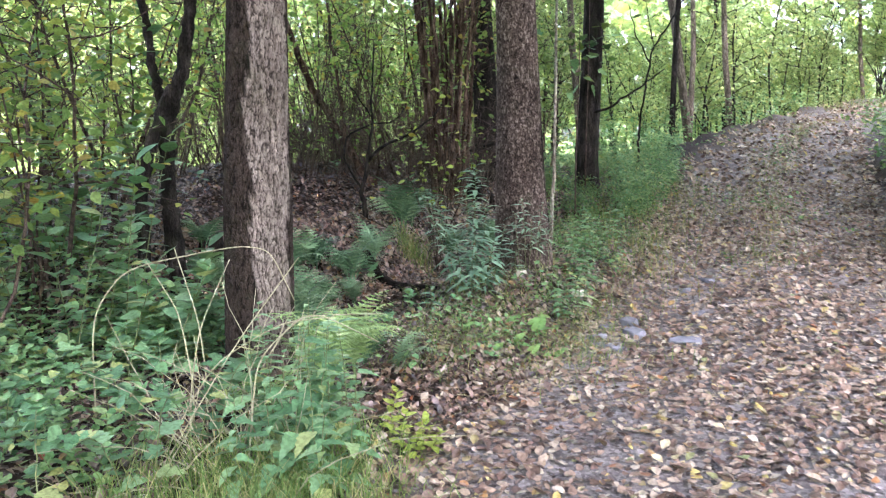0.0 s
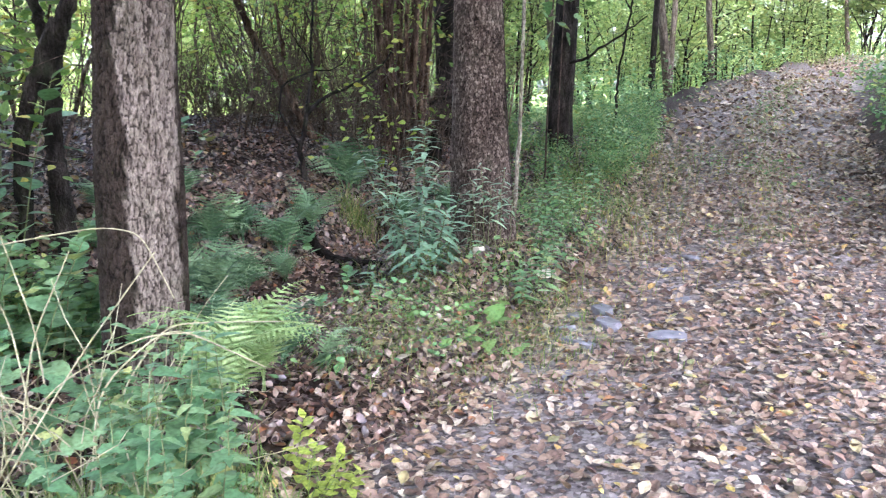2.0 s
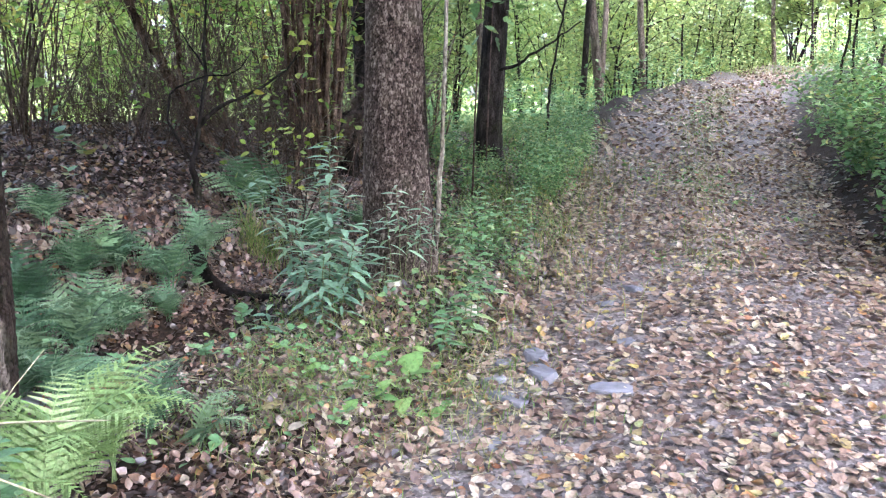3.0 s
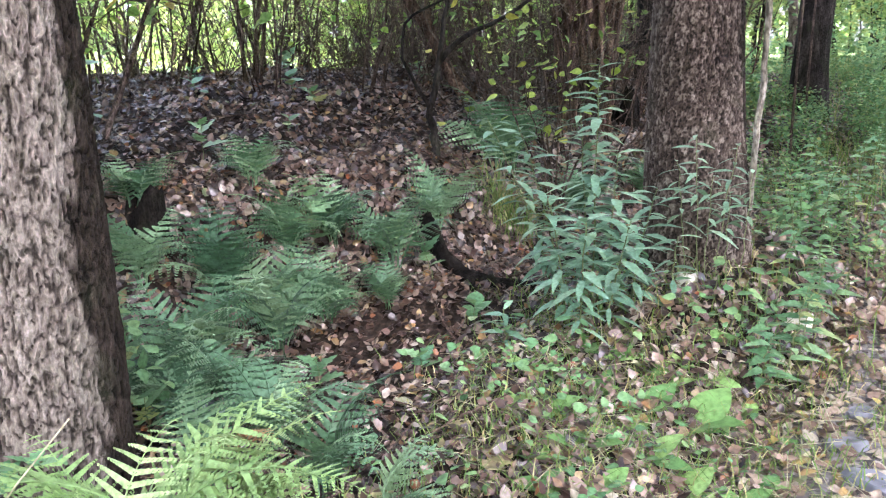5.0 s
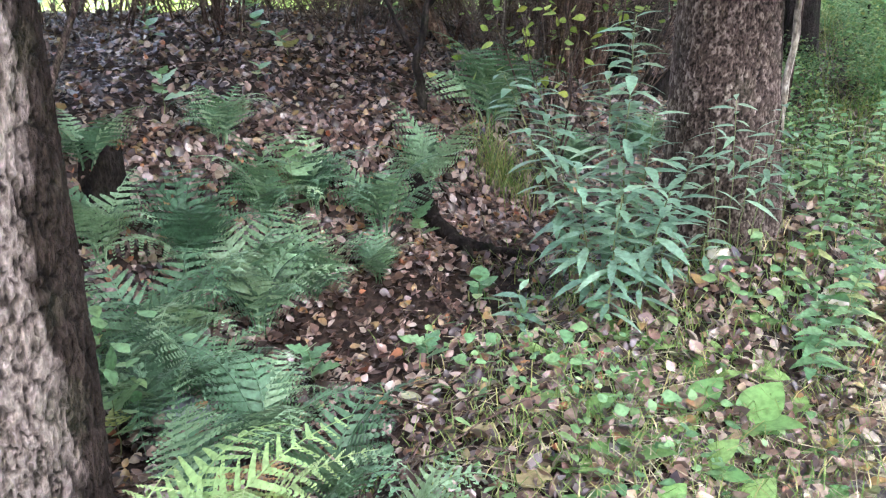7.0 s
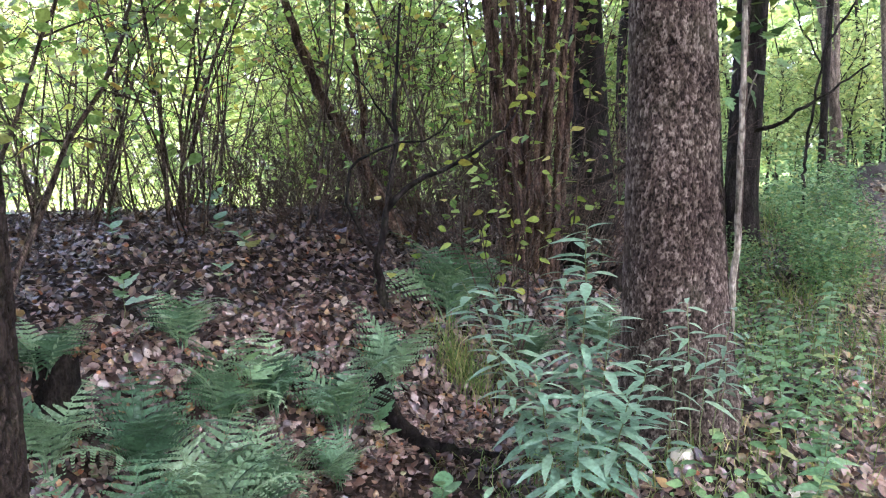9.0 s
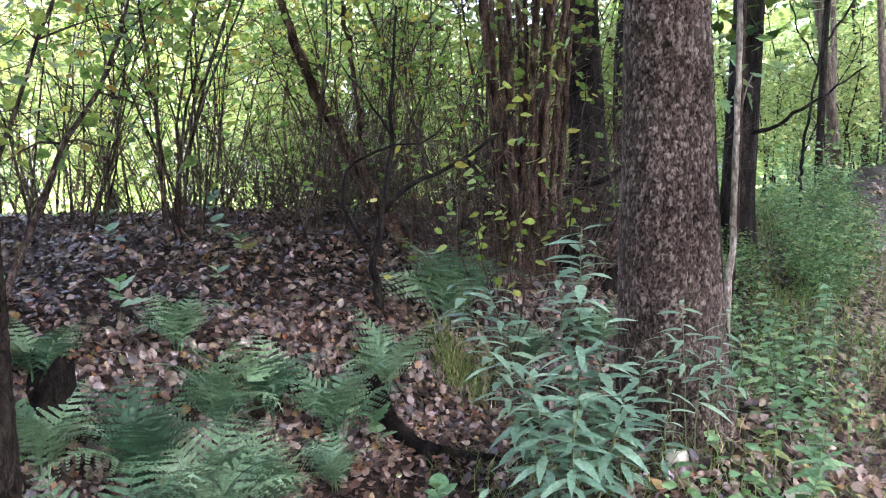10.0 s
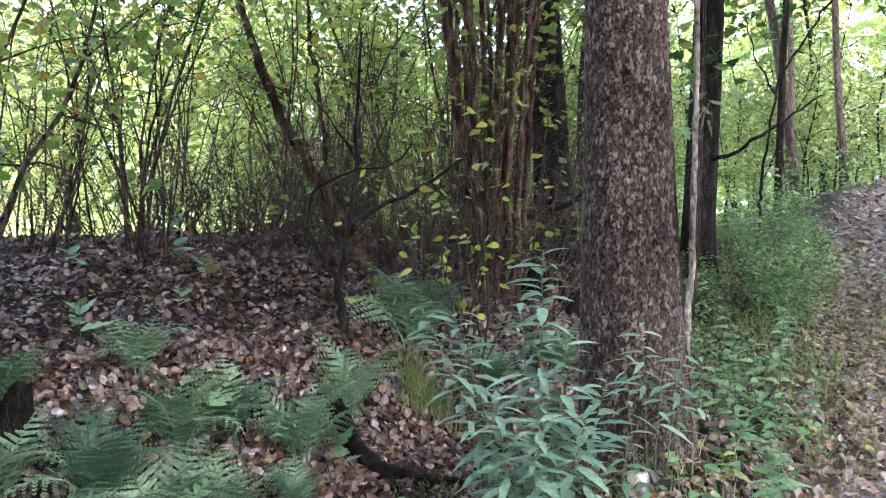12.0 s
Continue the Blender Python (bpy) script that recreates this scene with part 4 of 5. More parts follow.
GL = "tall bluish-green weed with narrow willow-like leaves"
for x0, y0, x1, y1, z1, k in [(-0.42, 6.9, -0.7, 6.8, 0.97, 64), (-0.40, 6.95, -0.6, 6.95, 0.92, 56), (-0.27, 6.85, -0.24, 6.8, 1.16, 78), (-0.22, 6.9, -0.16, 6.78, 0.82, 56), (-0.36, 6.75, -0.42, 6.65, 0.66, 44), (-0.3, 6.95, -0.33, 6.9, 0.98, 60),
                             (-0.30, 6.65, -0.26, 6.55, 0.6, 38), (-0.12, 6.95, -0.02, 6.9, 0.66, 36), (-0.2, 6.75, -0.1, 6.65, 0.58, 34), (0.04, 7.02, 0.07, 6.98, 0.45, 14), (-0.62, 6.75, -0.62, 6.7, 0.18, 12)]:
    leafy("goldenrod", GL, "weed", "willow-leaved weeds", spot(x0, y0, -0.02), (x1, y1, z1), k, L_GOLD, 1.0, 0.0045, M_STEM, 0.2, 2.4, 16, 0.12)
for x0, y0, x1, y1, z1, k in [(0.15, 7.12, 0.13, 7.05, 0.86, 16), (0.22, 7.1, 0.3, 7.06, 0.82, 16), (0.1, 7.1, 0.06, 7.04, 0.76, 12), (0.27, 7.12, 0.27, 7.06, 0.62, 12), (0.18, 7.1, 0.2, 7.0, 0.7, 12), (0.33, 7.14, 0.36, 7.08, 0.7, 12)]:
    leafy("goldenrod", "spindly grey-green weed in front of the scaly trunk", "weed", "spindly weeds by the trunk", spot(x0, y0, -0.02), (x1, y1, z1), k, L_GOLD, 0.85, 0.003, M_STEM, 0.55, 2.4, 25, 0.3)

for x0, y0, h, k in [(0.44, 6.7, 0.36, 18), (0.5, 6.82, 0.42, 18), (0.56, 6.95, 0.4, 16), (0.38, 6.62, 0.3, 16), (0.62, 7.1, 0.42, 16), (0.68, 7.3, 0.4, 16), (0.5, 7.3, 0.3, 14), (0.78, 7.5, 0.45, 16), (0.72, 7.75, 0.5, 16), (0.9, 8.0, 0.5, 16), (0.6, 7.6, 0.4, 14), (0.66, 7.95, 0.42, 16), (0.82, 8.3, 0.45, 16), (0.6, 8.4, 0.4, 16), (1.0, 8.6, 0.5, 18), (0.75, 8.75, 0.42, 16), (1.15, 9.0, 0.5, 18), (0.9, 9.2, 0.45, 16), (0.55, 7.85, 0.3, 14), (1.05, 8.2, 0.4, 16), (1.25, 9.4, 0.5, 18)]:
    b0 = spot(x0, y0, -0.02)
    leafy("weed", "fresh green broad-leaved weed beside the track", "weed", "weeds on the verge", b0, (x0 + rng.uniform(-0.08, 0.08), y0 + rng.uniform(-0.1, 0.02), b0[2] + h), k, L_NETTLE, 1.05, 0.004, M_STEM, 0.25, 2.4, 15, 0.3)

# nettles, brambles and dry stalks in the corner by the start
for q in range(20):
    x0, y0 = rng.uniform(-1.25, -0.72), rng.uniform(3.35, 4.15)
    b0 = spot(x0, y0, -0.02)
    leafy("nettle", "grey-green nettle with toothed drooping leaves", "nettle", "nettles beside the track", b0, (x0 + rng.uniform(-0.1, 0.1), y0 + rng.uniform(-0.12, 0.08), b0[2] + rng.uniform(0.5, 0.85)), 24, L_NETTLE, 1.3, 0.004, M_STEM, 0.2, 1.57, 20, 0.45, True)
for q in range(30):
    x0, y0 = rng.uniform(-2.9, -1.2), rng.uniform(3.0, 5.0)
    if math.hypot(x0 - A[0], y0 - A[1]) < 0.4:
        continue
    b0 = spot(x0, y0, -0.02)
    a = rng.uniform(0, 6.28)
    leafy("bramble", "sprawling bramble with lobed bluish-green leaves", "bramble", "brambles in the undergrowth", b0, (x0 + 0.35 * math.cos(a), y0 + 0.3 * math.sin(a), b0[2] + rng.uniform(0.3, 0.6)), 16, L_LOBED, 0.95, 0.004, M_STEM, 0.2, 2.4, 5, 0.3, False, 0.35)
for q in range(30):
    x0, y0 = rng.uniform(-3.6, -2.15), rng.uniform(5.2, 7.0)
    b0 = spot(x0, y0, -0.02)
    h = rng.uniform(0.8, 1.75) if x0 < -2.5 else rng.uniform(0.45, 0.95)
    if y0 > 6.3 and x0 > -2.8:
        continue
    leafy("shrub", "young shrub with large oval bluish-green leaves", "shrub", "broad-leaved young shrubs", b0, (x0 + rng.uniform(-0.1, 0.5), y0 - rng.uniform(0.0, 0.4), b0[2] + h), 22, L_BROAD, 1.45, 0.006, M_STEM, 0.25, 2.4, 0, 0.15)

for x0, y0, h, k, size in [(-2.95, 9.55, 0.2, 6, 1.3), (-2.6, 8.95, 0.16, 7, 1.1), (-2.35, 8.8, 0.14, 6, 1.0), (-3.1, 8.5, 0.12, 5, 1.0), (-1.95, 9.9, 0.2, 6, 1.0), (-1.0, 9.3, 0.3, 6, 1.0), (-2.3, 8.2, 0.12, 5, 0.9), (-3.5, 9.1, 0.15, 6, 1.0),
                         (-1.75, 7.35, 0.45, 6, 1.2), (-1.2, 7.6, 0.25, 6, 1.0), (-2.15, 6.2, 0.3, 6, 1.3), (-1.85, 5.95, 0.25, 6, 1.2), (-1.35, 6.45, 0.2, 6, 1.0), (-0.85, 7.1, 0.2, 8, 0.9), (-0.95, 6.6, 0.14, 6, 0.8), (-2.5, 7.55, 0.25, 6, 1.1)]:
    b0 = spot(x0, y0, -0.02)
    leafy("seedling", "small broad-leaved bluish-green seedling among dead leaves", "seedling", "seedlings on the bank", b0, (x0 + rng.uniform(-0.06, 0.06), y0 - 0.04, b0[2] + h), k, L_LOBED if k == 6 else L_BROAD, size, 0.003, M_STEM, 0.5, 2.4, 0, 0.1)

rngs = np.random.default_rng(61)
for q in range(48):
    x0, y0 = rngs.normal(-1.25, 0.22), rngs.normal(3.85, 0.2)
    a, h = rngs.uniform(0, 6.28), rngs.uniform(0.55, 1.0)
    b0 = np.array(spot(x0, y0, -0.02))
    P = wander(rngs, b0, (0.55 * math.cos(a), 0.4 * math.sin(a), 1), h, 7, 0.16, -0.06)
    b = Buf()
    b.add(*tube(P, np.linspace(0.0036, 0.0015, 8), 5))
    ob = thing("dry_stalk", "bleached dry grass stalk leaning over the weeds", "stalk", "dry stalks")
    part("stem", b.mesh("stalk", M_STRAW), ob)
STALKS = [[(-1.52, 4.08, 0.17), (-1.55, 4.1, 0.5), (-1.65, 4.1, 0.87)], [(-1.57, 3.98, 0.18), (-1.51, 4.0, 0.49), (-1.34, 4.0, 0.82)], [(-1.59, 4.08, 0.17), (-1.65, 4.1, 0.55), (-1.8, 4.1, 0.81)],
          [(-1.71, 3.78, -0.22), (-1.27, 3.8, 0.45), (-0.95, 3.8, 0.85)], [(-0.96, 3.6, -0.13), (-0.98, 3.6, 0.06), (-1.02, 3.6, 0.26)], [(-2.32, 4.52, 0.45), (-2.1, 4.5, 0.72), (-1.45, 4.5, 0.83), (-1.28, 4.5, 0.8), (-1.16, 4.5, 0.52)],
          [(-2.1, 3.6, -0.19), (-1.69, 3.6, -0.17)], [(-1.66, 3.88, -0.05), (-1.41, 3.9, 0.34), (-1.07, 3.9, 0.53), (-0.82, 3.9, 0.55)], [(-1.3, 4.2, 0.2), (-1.09, 4.2, 0.49), (-0.86, 4.2, 0.5), (-0.51, 4.2, 0.5)], [(-1.2, 3.7, 0.0), (-1.15, 3.72, 0.4), (-0.9, 3.75, 0.62), (-0.6, 3.8, 0.45)]]
for line in STALKS:
    Q = np.array([spot(line[0][0] - 0.03, line[0][1], -0.03)] + line)
    u = np.linspace(0, len(Q) - 1, 6 * len(Q))
    P = np.stack([np.interp(u, range(len(Q)), Q[:, c]) for c in range(3)], 1)
    for _ in range(4):
        P[1:-1] = (P[:-2] + 2 * P[1:-1] + P[2:]) / 4
    b = Buf()
    b.add(*tube(P, np.linspace(0.005, 0.0024, len(P)), 6))
    ob = thing("dry_stalk", "long bleached straw-coloured stalk arching over the weeds", "stalk", "dry stalks")
    part("stem", b.mesh("stalk", M_STRAW), ob)


# lime-green seedling at the track's edge
for x0, y0, h in [(-0.66, 4.42, 0.30), (-0.6, 4.3, 0.24), (-0.5, 4.36, 0.2), (-0.52, 4.2, 0.16), (-0.42, 4.3, 0.14)]:
    b0 = spot(x0, y0, -0.01)
    leafy("weed", "lime-green seedling with yellowing leaves at the track edge", "weed", "lime seedlings", b0, (x0 + 0.06, y0 - 0.05, b0[2] + h), 16, [leaf_object_mesh(OVATE_FLAT, 0.075, 0.8, M_LIME)], 1.0, 0.003, M_STEM, 0.2, 2.4, 10, 0.2)


# plantains: rosettes of broad leaves
def plantain(x, y, size, k):
    ob = thing("plantain", "rosette of broad bright-green plantain leaves on the verge", "plantain", "plantains on the verge", spot(x, y, 0.0))
    for q in range(k):
        part("leaf", L_PLANT[q % 3], ob, "", pose(0, 0, 0.005, rng.uniform(-15, 15), -rng.uniform(8, 42), 137.5 * q + rng.uniform(-20, 20)) @ Matrix.Scale(size * rng.uniform(0.75, 1.15), 4))


for x, y, s in [(-0.21, 6.0, 1.0), (0.15, 6.3, 1.05), (-0.38, 5.94, 0.8), (0.27, 6.15, 0.9), (-0.38, 6.46, 0.7), (-0.52, 6.55, 0.6), (-0.02, 6.3, 0.8), (0.01, 6.05, 0.8), (0.1, 6.6, 0.6), (-0.2, 6.4, 0.6), (0.3, 6.45, 0.7), (-0.1, 6.75, 0.55), (-0.35, 6.2, 0.7), (0.05, 6.45, 0.7), (0.4, 6.3, 0.6), (-0.28, 6.62, 0.6), (0.22, 6.75, 0.55), (-0.5, 6.25, 0.55), (-0.12, 5.8, 0.7), (0.12, 5.95, 0.75), (-0.3, 5.75, 0.6), (0.3, 5.95, 0.7), (0.2, 6.55, 0.65), (-0.08, 6.15, 0.7), (-0.15, 6.6, 0.6), (0.36, 6.05, 0.6)]:
    plantain(x, y, s * 1.2, int(rng.integers(5, 9)))


# ---- verge and bank weeds: variants copied along the track ----
def weed_variant(seed, h, leaves, ll, mat, label, tmpl=SIMPLE, spread=0.16, group="weeds along the track"):
    r = np.random.default_rng(seed)
    ob = thing("weed", label, "weed", group)
    fol = Buf()
    for q in range(3):
        a = r.uniform(0, 6.28)
        pts = wander(r, (0.05 * math.cos(a), 0.05 * math.sin(a), -0.03), (0.4 * math.cos(a), 0.3 * math.sin(a), 1), h * r.uniform(0.6, 1.1), 6, 0.1)
        b = Buf()
        b.add(*tube(pts, np.linspace(0.004, 0.0015, 7), 4))
        part("stem", b.mesh("stem", M_STEM), ob)
        k = leaves // 3
        i = r.integers(1, 7, k)
        p = pts[i] + r.normal(0, 0.03 + spread * 0.35, (k, 3)) * [1, 1, 0.8]
        scatter(fol, tmpl, p, dirs(r, k, 0.35), ups(r, k, 0.45), r.uniform(0.6, 1.2, k) * ll, 1.0)
    tagged(part("foliage", fol.mesh("foliage", mat), ob), kind="stuff")
    return ob


rng = np.random.default_rng(71)
wv = [weed_variant(200 + q, 0.5, 150, 0.06, M_WEED, "bushy green roadside weed", OVATE_FLAT) for q in range(3)] + [weed_variant(210 + q, 0.85, 260, 0.07, M_WEED, "tall bushy green roadside weed", OVATE_FLAT, 0.2) for q in range(2)]
places = []
while len(places) < 120:
    y = 7.9 + 8 * rng.uniform(0, 1) ** 1.1
    off = rng.uniform(0.05, 1.7)
    x = edge_l(y) - off
    if math.hypot(x - B[0], y - B[1]) < 0.45 or (y < 9 and off > 0.9):
        continue
    places.append((x, y))
near = [p for p in places if p[1] < 10.2]
spread_copies(wv[:3], near[::2], rng, 0.3, 0.6)
far_ = [p for p in places if p[1] >= 10.2]
spread_copies(wv[3:4], [p for p in far_ if edge_l(p[1]) - p[0] < 0.75], rng, 0.35, 0.65)
spread_copies(wv[4:], [p for p in far_ if edge_l(p[1]) - p[0] >= 0.75], rng, 0.35, 0.6)
wr = [weed_variant(220 + q, 0.9, 300, 0.09, M_WEED, "dense green bank weed", OVATE_FLAT, 0.25, "weeds on the bank") for q in range(3)]
places = []
while len(places) < 60:
    y = rng.uniform(7, 16)
    places.append((edge_r(y) + 0.4 + 2.6 * rng.uniform(0, 1) ** 1.2, y))
spread_copies(wr, places, rng, 0.6, 1.15)
# what grows further off is one mass
und = Buf()
spots = []
while len(spots) < 330:
    x, y = rng.uniform(-1.5, 19), rng.uniform(12, 36)
    if edge_l(y) - x > 0.1 or x - edge_r(y) > 0.15:
        spots.append((x, y, rng.uniform(0.5, 1.3) * (0.5 if x < edge_l(y) - 0.7 and y < 15 else 1.0)))
for x, y, h in spots:
    k = 110
    p = np.array(spot(x, y)) + rng.normal(0, 1, (k, 3)) * [0.28, 0.28, 0] + np.stack([np.zeros(k), np.zeros(k), rng.uniform(0, 1, k) * h], 1)
    scatter(und, SIMPLE, p, dirs(rng, k, 0.4), ups(rng, k, 0.5), rng.uniform(0.05, 0.11, k), 1.1)
tagged(new("undergrowth", und.mesh("undergrowth", M_WEED)), "bright green undergrowth along the far track", "undergrowth", kind="stuff")
wl_ = [weed_variant(230 + q, 0.6, 240, 0.08, M_WEED, "low green undergrowth plant", OVATE_FLAT, 0.25, "undergrowth by the shrubs") for q in range(2)]
places = []
while len(places) < 40:
    x, y = rng.uniform(-5.0, -1.9), rng.uniform(2.6, 8.5)
    if y < 6.0 - 0.5 * (x + 1.9) and math.hypot(x - A[0], y - A[1]) > 0.5:
        places.append((x, y))
spread_copies(wl_, places, rng, 0.6, 1.2)
low = [weed_variant(240 + q, 0.16, 26, 0.06, M_WEED, "low green ground weed with rounded leaves", OVATE_FLAT, 0.22, "low weeds on the verge") for q in range(3)]
places = []
while len(places) < 60:
    y = rng.uniform(5.3, 9.5)
    x = edge_l(y) - 0.15 - 1.1 * rng.uniform(0, 1)
    if math.hypot(x - B[0], y - B[1]) > 0.3:
        places.append((x, y))
for q in range(10):
    places.append((rng.normal(3.3, 0.3), rng.normal(11.2, 0.6)))
for q in range(12):
    y = rng.uniform(8, 20)
    places.append(((edge_l(y) + edge_r(y)) / 2 + rng.normal(0, 0.2), y))
spread_copies(low, places, rng, 0.6, 1.2)
for q in range(16):
    x, y = rng.uniform(-0.6, 0.42), rng.uniform(5.6, 7.1)
    c = copy_thing(low[q % 3], Matrix.Translation(spot(x, y)) @ Matrix.Rotation(rng.uniform(0, 6.28), 4, 'Z'))
    c.scale = (0.6, 0.6, 0.6)

# young maple-like leaves held beside the dark trunk, and yellow-green twigs before the thicket
for x0, y0, z0, k, ll, mt in [(0.9, 10.2, 2.2, 26, 0.15, M_WEED), (1.15, 11.6, 2.5, 30, 0.16, M_CROWN)]:
    r = np.random.default_rng(int(z0 * 10))
    ob = thing("sapling", "slender sapling with large green leaves", "sapling")
    g0 = np.array(spot(x0 - 0.1, y0, -0.05))
    P = np.array([g0, g0 * [1, 1, 0] + [0.03, 0, z0 * 0.55], [x0 - 0.02, y0, z0], [x0, y0, z0 + 0.8]])
    b = Buf()
    b.add(*tube(P, [0.012, 0.010, 0.007, 0.003], 6))
    part("stem", b.mesh("stem", M_TWIG), ob)
    b = Buf()
    p = np.array([x0, y0, z0]) + r.normal(0, 1, (k, 3)) * [0.22, 0.12, 0.2]
    scatter(b, LOBED, p, dirs(r, k, 0.4), ups(r, k, 0.5), r.uniform(0.6, 1.1, k) * ll)
    tagged(part("foliage", b.mesh("foliage", mt), ob), kind="stuff")

# grass tufts
gr = Buf()
rng = np.random.default_rng(81)


def blades(buf, x, y, h, lean):
    k = len(x)
    z = gz(x, y)
    a = rng.uniform(0, 6.28, k)
    d = np.stack([np.cos(a), np.sin(a), np.zeros(k)], 1)
    p0 = np.stack([x, y, z - 0.01], 1)
    sd = np.stack([-d[:, 1], d[:, 0], np.zeros(k)], 1) * 0.0022
    up = np.array([0, 0, 1.0])
    p1 = p0 + h[:, None] * (0.55 * up + d * lean[:, None] * 0.25)
    p2 = p0 + h[:, None] * (0.85 * up + d * lean[:, None] * 0.7)
    p3 = p0 + h[:, None] * (0.85 * up * (1.05 - 0.5 * lean[:, None]) + d * lean[:, None] * 1.15)
    V = np.stack([p0 - sd, p0 + sd, p1 + sd, p1 - sd, p2 + sd * 0.7, p2 - sd * 0.7, p3], 1)
    buf.v.append(V.reshape(-1, 3))
    buf.f.extend([tuple(i + buf.n + 7 * q for i in f) for q in range(k) for f in ((0, 1, 2, 3), (3, 2, 4, 5), (5, 4, 6))])
    buf.n += 7 * k


for cx, cy, sx, sy, k, h in [(-1.15, 3.45, 0.3, 0.18, 900, 0.34), (-0.85, 3.55, 0.15, 0.25, 420, 0.26), (-1.0, 4.05, 0.25, 0.2, 300, 0.3), (0.0, 6.3, 0.45, 0.45, 1900, 0.11), (0.5, 7.0, 0.25, 0.35, 500, 0.12), (-0.55, 5.9, 0.25, 0.4, 300, 0.12),
                             (-0.95, 8.35, 0.08, 0.06, 260, 0.3), (1.2, 9.5, 0.35, 1.0, 900, 0.25), (-0.3, 7.2, 0.3, 0.3, 300, 0.16), (1.8, 12.5, 0.5, 1.6, 800, 0.35)]:
    x, y = rng.normal(cx, sx, k), rng.normal(cy, sy, k)
    blades(gr, x, y, h * rng.uniform(0.4, 1.1, k), rng.uniform(0.3, 1.4, k))
k = 2600
y = rng.uniform(8, 22, k)
x = (edge_l(y) + edge_r(y)) / 2 + rng.normal(0, 0.22, k)
blades(gr, x, y, rng.uniform(0.04, 0.1, k), rng.uniform(0.2, 0.9, k))
y = rng.uniform(25, 33, 1500)
blades(gr, edge_l(y) + rng.uniform(-0.2, 1.1, 1500) * (edge_r(y) - edge_l(y)), y, rng.uniform(0.15, 0.45, 1500), rng.uniform(0.2, 0.9, 1500))
tagged(new("grass", gr.mesh("grass", M_GRASS)), "thin green and straw-coloured grass on the verges", "grass", kind="stuff")


# ---- stones ----
def stone(x, y, sx, sy, sz, seed, mat, label, tilt=0.0):
    r = np.random.default_rng(seed)
    bm = bmesh.new()
    bmesh.ops.create_icosphere(bm, subdivisions=3, radius=1)
    for v in bm.verts:
        c = v.co
        k = 0.82 + 0.3 * noise.noise(c * 1.3 + Vector((seed, 0, 0)))
        c = Vector((max(-0.75, min(0.75, c.x * k)) * 1.2, max(-0.7, min(0.7, c.y * k)) * 1.2, max(-0.5, min(0.42, c.z)) * (1 + 0.25 * noise.noise(c * 2))))
        v.co = Vector((c.x * sx, c.y * sy, c.z * sz))
    me = bpy.data.meshes.new("stone")
    bm.to_mesh(me)
    bm.free()
    me.materials.append(mat)
    ob = new("stone", me)
    ob.matrix_basis = pose(*spot(x, y, sz * 0.3), r.uniform(-6, 6) + tilt, r.uniform(-6, 6), r.uniform(0, 360))
    tagged(ob, label, "stone", "stones in the track")


for q, (x, y, sx, sy, sz) in enumerate([(0.93, 6.66, 0.13, 0.07, 0.07), (0.94, 6.42, 0.15, 0.08, 0.06), (1.27, 6.2, 0.15, 0.07, 0.05), (0.66, 6.36, 0.09, 0.06, 0.04), (0.72, 6.12, 0.14, 0.08, 0.04), (0.6, 5.66, 0.06, 0.05, 0.03), (1.81, 7.9, 0.1, 0.06, 0.04), (1.54, 7.56, 0.09, 0.06, 0.04), (1.5, 6.88, 0.1, 0.07, 0.03), (0.74, 6.6, 0.07, 0.05, 0.04), (1.25, 8.9, 0.09, 0.06, 0.03), (1.6, 9.3, 0.1, 0.06, 0.03)]):
    stone(x, y, sx * 0.88, sy * 0.88, sz, q + 2, M_STONE, "flat grey slate stone half buried in the track", 8)
stone(0.11, 7.07, 0.045, 0.042, 0.1, 35, M_PALE_STONE, "small round whitish stone at the foot of the scaly tree")
stone(0.58, 7.2, 0.1, 0.06, 0.06, 31, M_PALE_STONE, "pale stone at the foot of the scaly tree")
stone(-1.75, 6.2, 0.12, 0.08, 0.07, 33, M_STONE, "grey stone in the ditch under the ferns")


# ---- single large fallen leaves and straw on the verge ----
rng = np.random.default_rng(95)
L_PALE = [leaf_object_mesh(ROUNDED, 0.085, 1.25, M_PALE_LEAF), leaf_object_mesh(LOBED, 0.11, 1.0, M_PALE_LEAF)]
for q, (x, y) in enumerate([(-0.21, 6.58), (-0.49, 5.81), (-0.95, 6.3), (-1.15, 5.9), (0.12, 7.12), (-0.35, 5.6), (0.05, 5.7), (0.42, 6.9), (0.3, 6.9), (-0.7, 6.1), (-0.6, 6.9), (-1.0, 7.0), (0.52, 6.35), (0.15, 5.75), (-0.8, 5.7), (-0.3, 6.85), (0.6, 6.75), (-1.5, 7.35), (-0.55, 5.5), (0.35, 5.7)]):
    ob = new("fallen_leaf", L_PALE[1 if q in (1, 9, 15) else 0])
    ob.matrix_basis = pose(*spot(x, y, 0.035), rng.uniform(-25, 25), rng.uniform(-25, 10), rng.uniform(0, 360)) @ Matrix.Scale(rng.uniform(0.85, 1.25), 4)
    tagged(ob, "large pale fallen leaf lying on the verge", "leaf", "large fallen leaves")
st = Buf()
for q in range(380):
    x0, y0, a, ln = rng.normal(0.0, 0.42), rng.normal(6.3, 0.5), rng.uniform(0, 6.28), rng.uniform(0.06, 0.22)
    s = np.linspace(-0.5, 0.5, 4)
    px, py = x0 + ln * s * math.cos(a), y0 + ln * s * math.sin(a)
    st.add(*tube(np.stack([px, py, gz(px, py) + 0.025 + rng.uniform(0, 0.05) * (s + 0.5)], 1), [0.0014] * 4, 4))
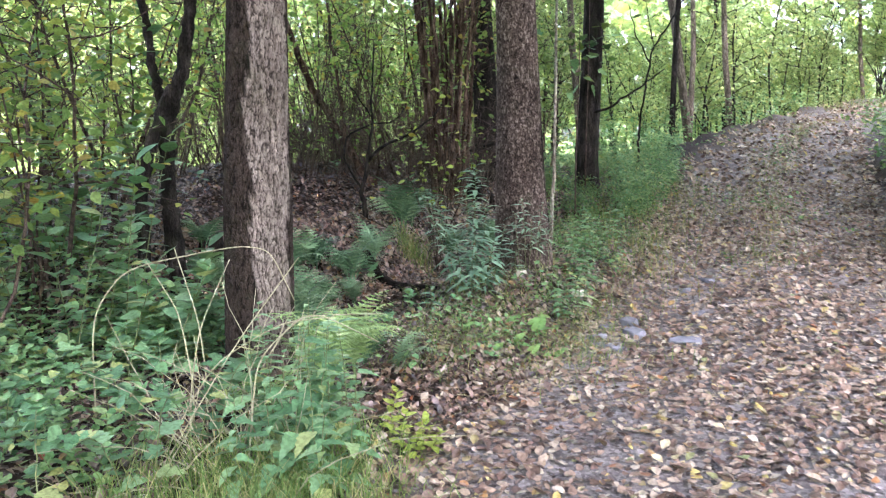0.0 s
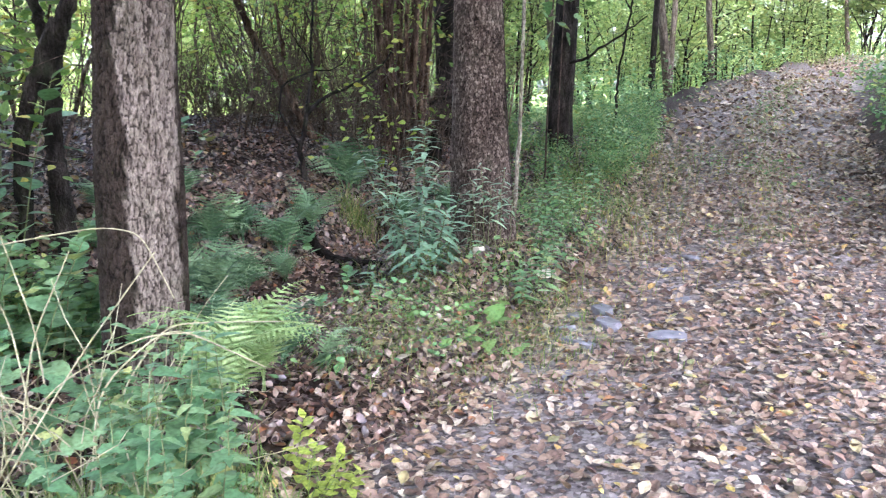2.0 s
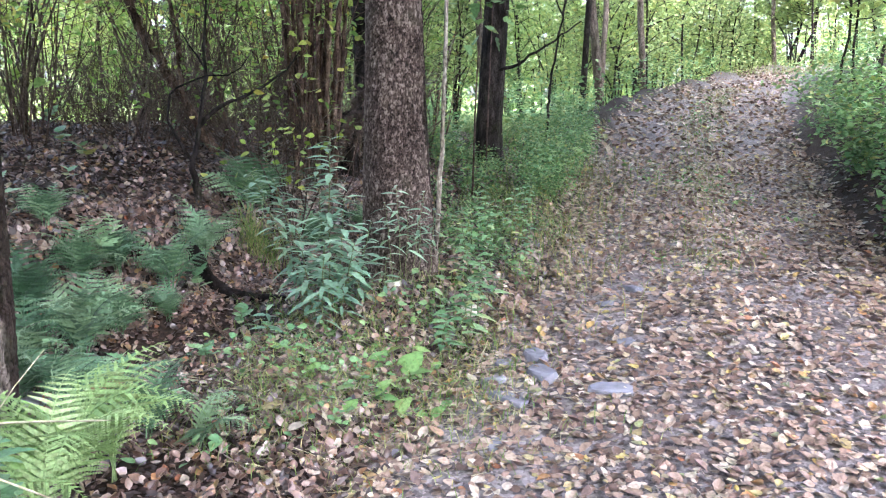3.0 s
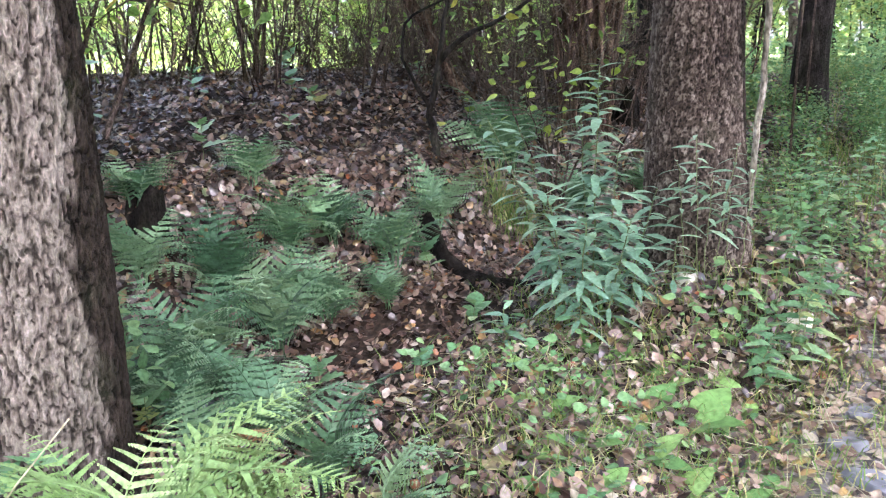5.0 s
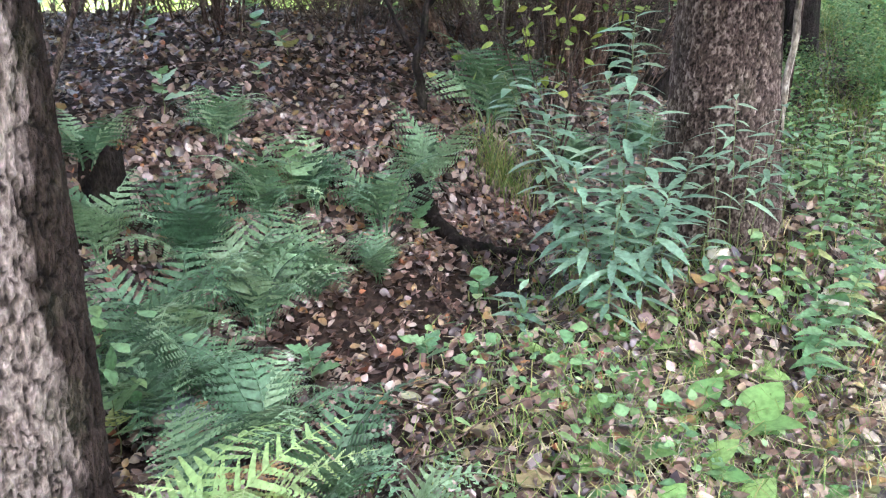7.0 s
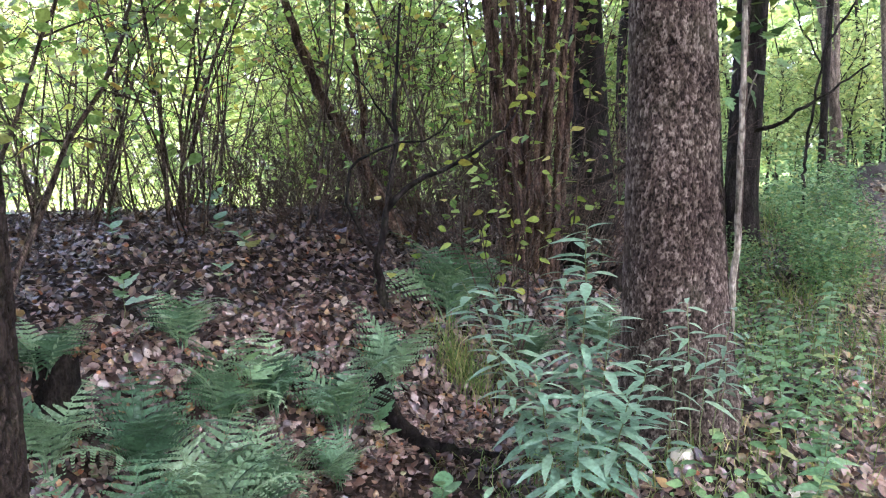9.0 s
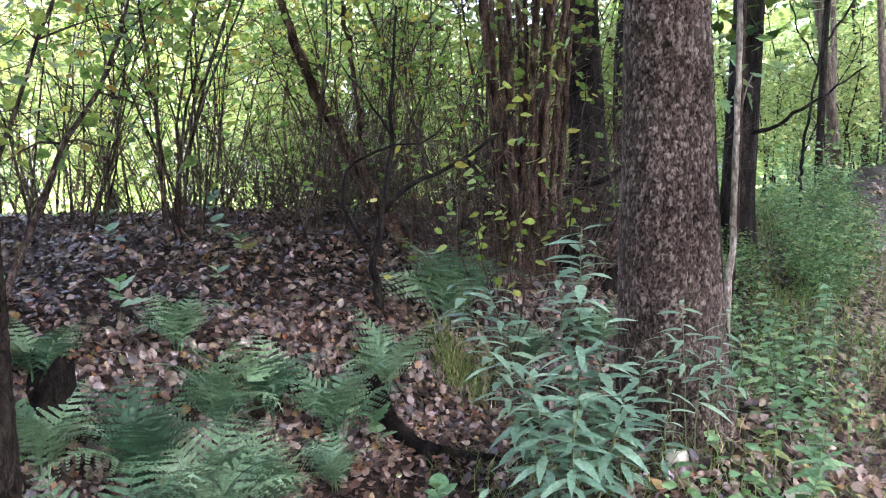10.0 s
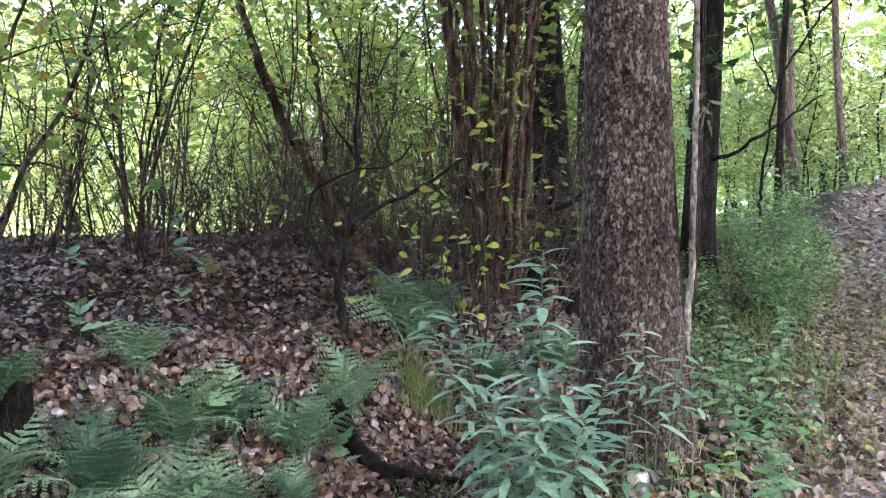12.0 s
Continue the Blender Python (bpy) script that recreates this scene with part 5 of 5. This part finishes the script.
tagged(new("straw", st.mesh("straw", M_STRAW)), "bits of dry straw strewn over the verge", "straw", kind="stuff")


# ---- fallen sticks ----
rng = np.random.default_rng(91)
for q in range(90):
    if q < 70:
        x0, y0 = rng.uniform(-4.2, -0.2), rng.uniform(7.4, 11.5)
    else:
        x0, y0 = rng.uniform(-1.6, -0.4), rng.uniform(5.2, 7.4)
    a, ln = rng.uniform(0, 3.14), rng.uniform(0.25, 1.1)
    s = np.linspace(-0.5, 0.5, 8)
    px, py = x0 + ln * s * math.cos(a) + rng.normal(0, 0.012, 8), y0 + ln * s * math.sin(a) + rng.normal(0, 0.012, 8)
    rise = rng.uniform(0, 0.12) * (s + 0.5)
    P = np.stack([px, py, gz(px, py) + 0.02 + rise], 1)
    b = Buf()
    r0 = rng.uniform(0.003, 0.009)
    b.add(*tube(P, np.linspace(r0, r0 * 0.5, 8), 5))
    ob = new("stick", b.mesh("stick", M_TWIG_GREY if q % 3 == 0 else M_TWIG))
    tagged(ob, "thin dead stick lying on the leaves", "stick", "fallen sticks")


# ---- leaf litter ----
def litter(name, label, x, y, lmin, lmax, mat, tilt, lift):
    b = Buf()
    k = len(x)
    z = gz(x, y)
    e = 0.02
    nx, ny = -(gz(x + e, y) - gz(x - e, y)) / (2 * e), -(gz(x, y + e) - gz(x, y - e)) / (2 * e)
    N = np.stack([nx, ny, np.ones(k)], 1) + rng.normal(0, tilt, (k, 3)) * [1, 1, 0.1]
    flip = rng.uniform(0, 1, k) < 0.35
    p = np.stack([x, y, z + rng.uniform(0.003, lift, k)], 1)
    D = np.cross(N, dirs(rng, k))
    L = lmin + (lmax - lmin) * rng.uniform(0, 1, k) ** 1.4
    pick = rng.integers(0, 3, k)
    for q, t in enumerate((OVATE, CURLED, OVATE_FLAT)):
        m = (pick == q) & ~flip
        scatter(b, t, p[m], D[m], N[m], L[m], 1.1)
        m = (pick == q) & flip
        scatter(b, t, p[m] + [0, 0, 0.012], D[m], -N[m], L[m], 1.1)
    tagged(new(name, b.mesh(name, mat)), label, "leaves", kind="stuff")


def path_points(k, y0, y1):
    y = rng.uniform(y0, y1, k)
    u = rng.uniform(-0.08, 1.06, k)
    worn = np.exp(-((u - 0.27) / 0.1) ** 2) + np.exp(-((u - 0.74) / 0.1) ** 2)
    keep = rng.uniform(0, 1, k) > 0.5 * worn * (0.5 + 0.5 * np.sin(y * 1.7 + 3 * u))
    y, u = y[keep], u[keep]
    return edge_l(y) + u * (edge_r(y) - edge_l(y)), y


x1, y1 = path_points(19500, 1.0, 7.5)
x2, y2 = path_points(13500, 7.5, 13)
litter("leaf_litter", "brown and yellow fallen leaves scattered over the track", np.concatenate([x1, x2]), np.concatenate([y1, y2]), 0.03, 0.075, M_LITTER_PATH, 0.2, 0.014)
x3, y3 = path_points(8500, 13, 29)
litter("leaf_litter", "fallen leaves on the far track", x3, y3, 0.06, 0.11, M_LITTER_PATH, 0.3, 0.02)
k = 62000
x, y = rng.uniform(-5.2, 1.6, k), 4.6 + 9.6 * rng.uniform(0, 1, k) ** 1.1
m = (edge_l(y) - x > -0.1) & (rng.uniform(0, 1, k) < np.where(y > 10.5, 0.6, 1.0))
xc, yc = rng.uniform(-5.2, 0.3, 16000), rng.uniform(9.0, 13.6, 16000)
xs = rng.uniform(-3.4, 0.0, 11000)
ys = np.where(xs < -0.8, np.maximum(8.15 + (xs + 0.8) * 1.15, 5.7), 8.35 + xs + 0.8) + rng.uniform(-0.2, 1.2, 11000)
x, y, m = np.concatenate([x, xs, xc]), np.concatenate([y, ys, yc]), np.concatenate([m, np.ones(27000, bool)])
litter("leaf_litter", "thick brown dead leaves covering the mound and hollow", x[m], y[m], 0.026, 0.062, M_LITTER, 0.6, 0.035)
xv, yv = rng.normal(0.0, 0.45, 2200), rng.normal(6.35, 0.6, 2200)
m = (edge_l(yv) - xv > -0.15) & (xv > -0.95)
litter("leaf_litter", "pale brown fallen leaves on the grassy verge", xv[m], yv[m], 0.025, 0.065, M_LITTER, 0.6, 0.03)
k = 3500
x, y = rng.uniform(-4.0, -0.5, k), rng.uniform(2.5, 4.8, k)
litter("leaf_litter", "dead leaves under the nettles and brambles", x, y, 0.035, 0.08, M_LITTER, 0.4, 0.03)
x, y = path_points(4200, -5, 1.0)
litter("leaf_litter", "fallen leaves on the track behind", x, y, 0.05, 0.08, M_LITTER_PATH, 0.2, 0.014)
x, y = np.concatenate([rng.uniform(-7, -0.7, 6000), rng.uniform(2.6, 8, 9000)]), np.concatenate([rng.uniform(-5, 2.6, 6000), rng.uniform(-5, 13, 9000)])
m = (x < edge_l(y)) | (x > edge_r(y))
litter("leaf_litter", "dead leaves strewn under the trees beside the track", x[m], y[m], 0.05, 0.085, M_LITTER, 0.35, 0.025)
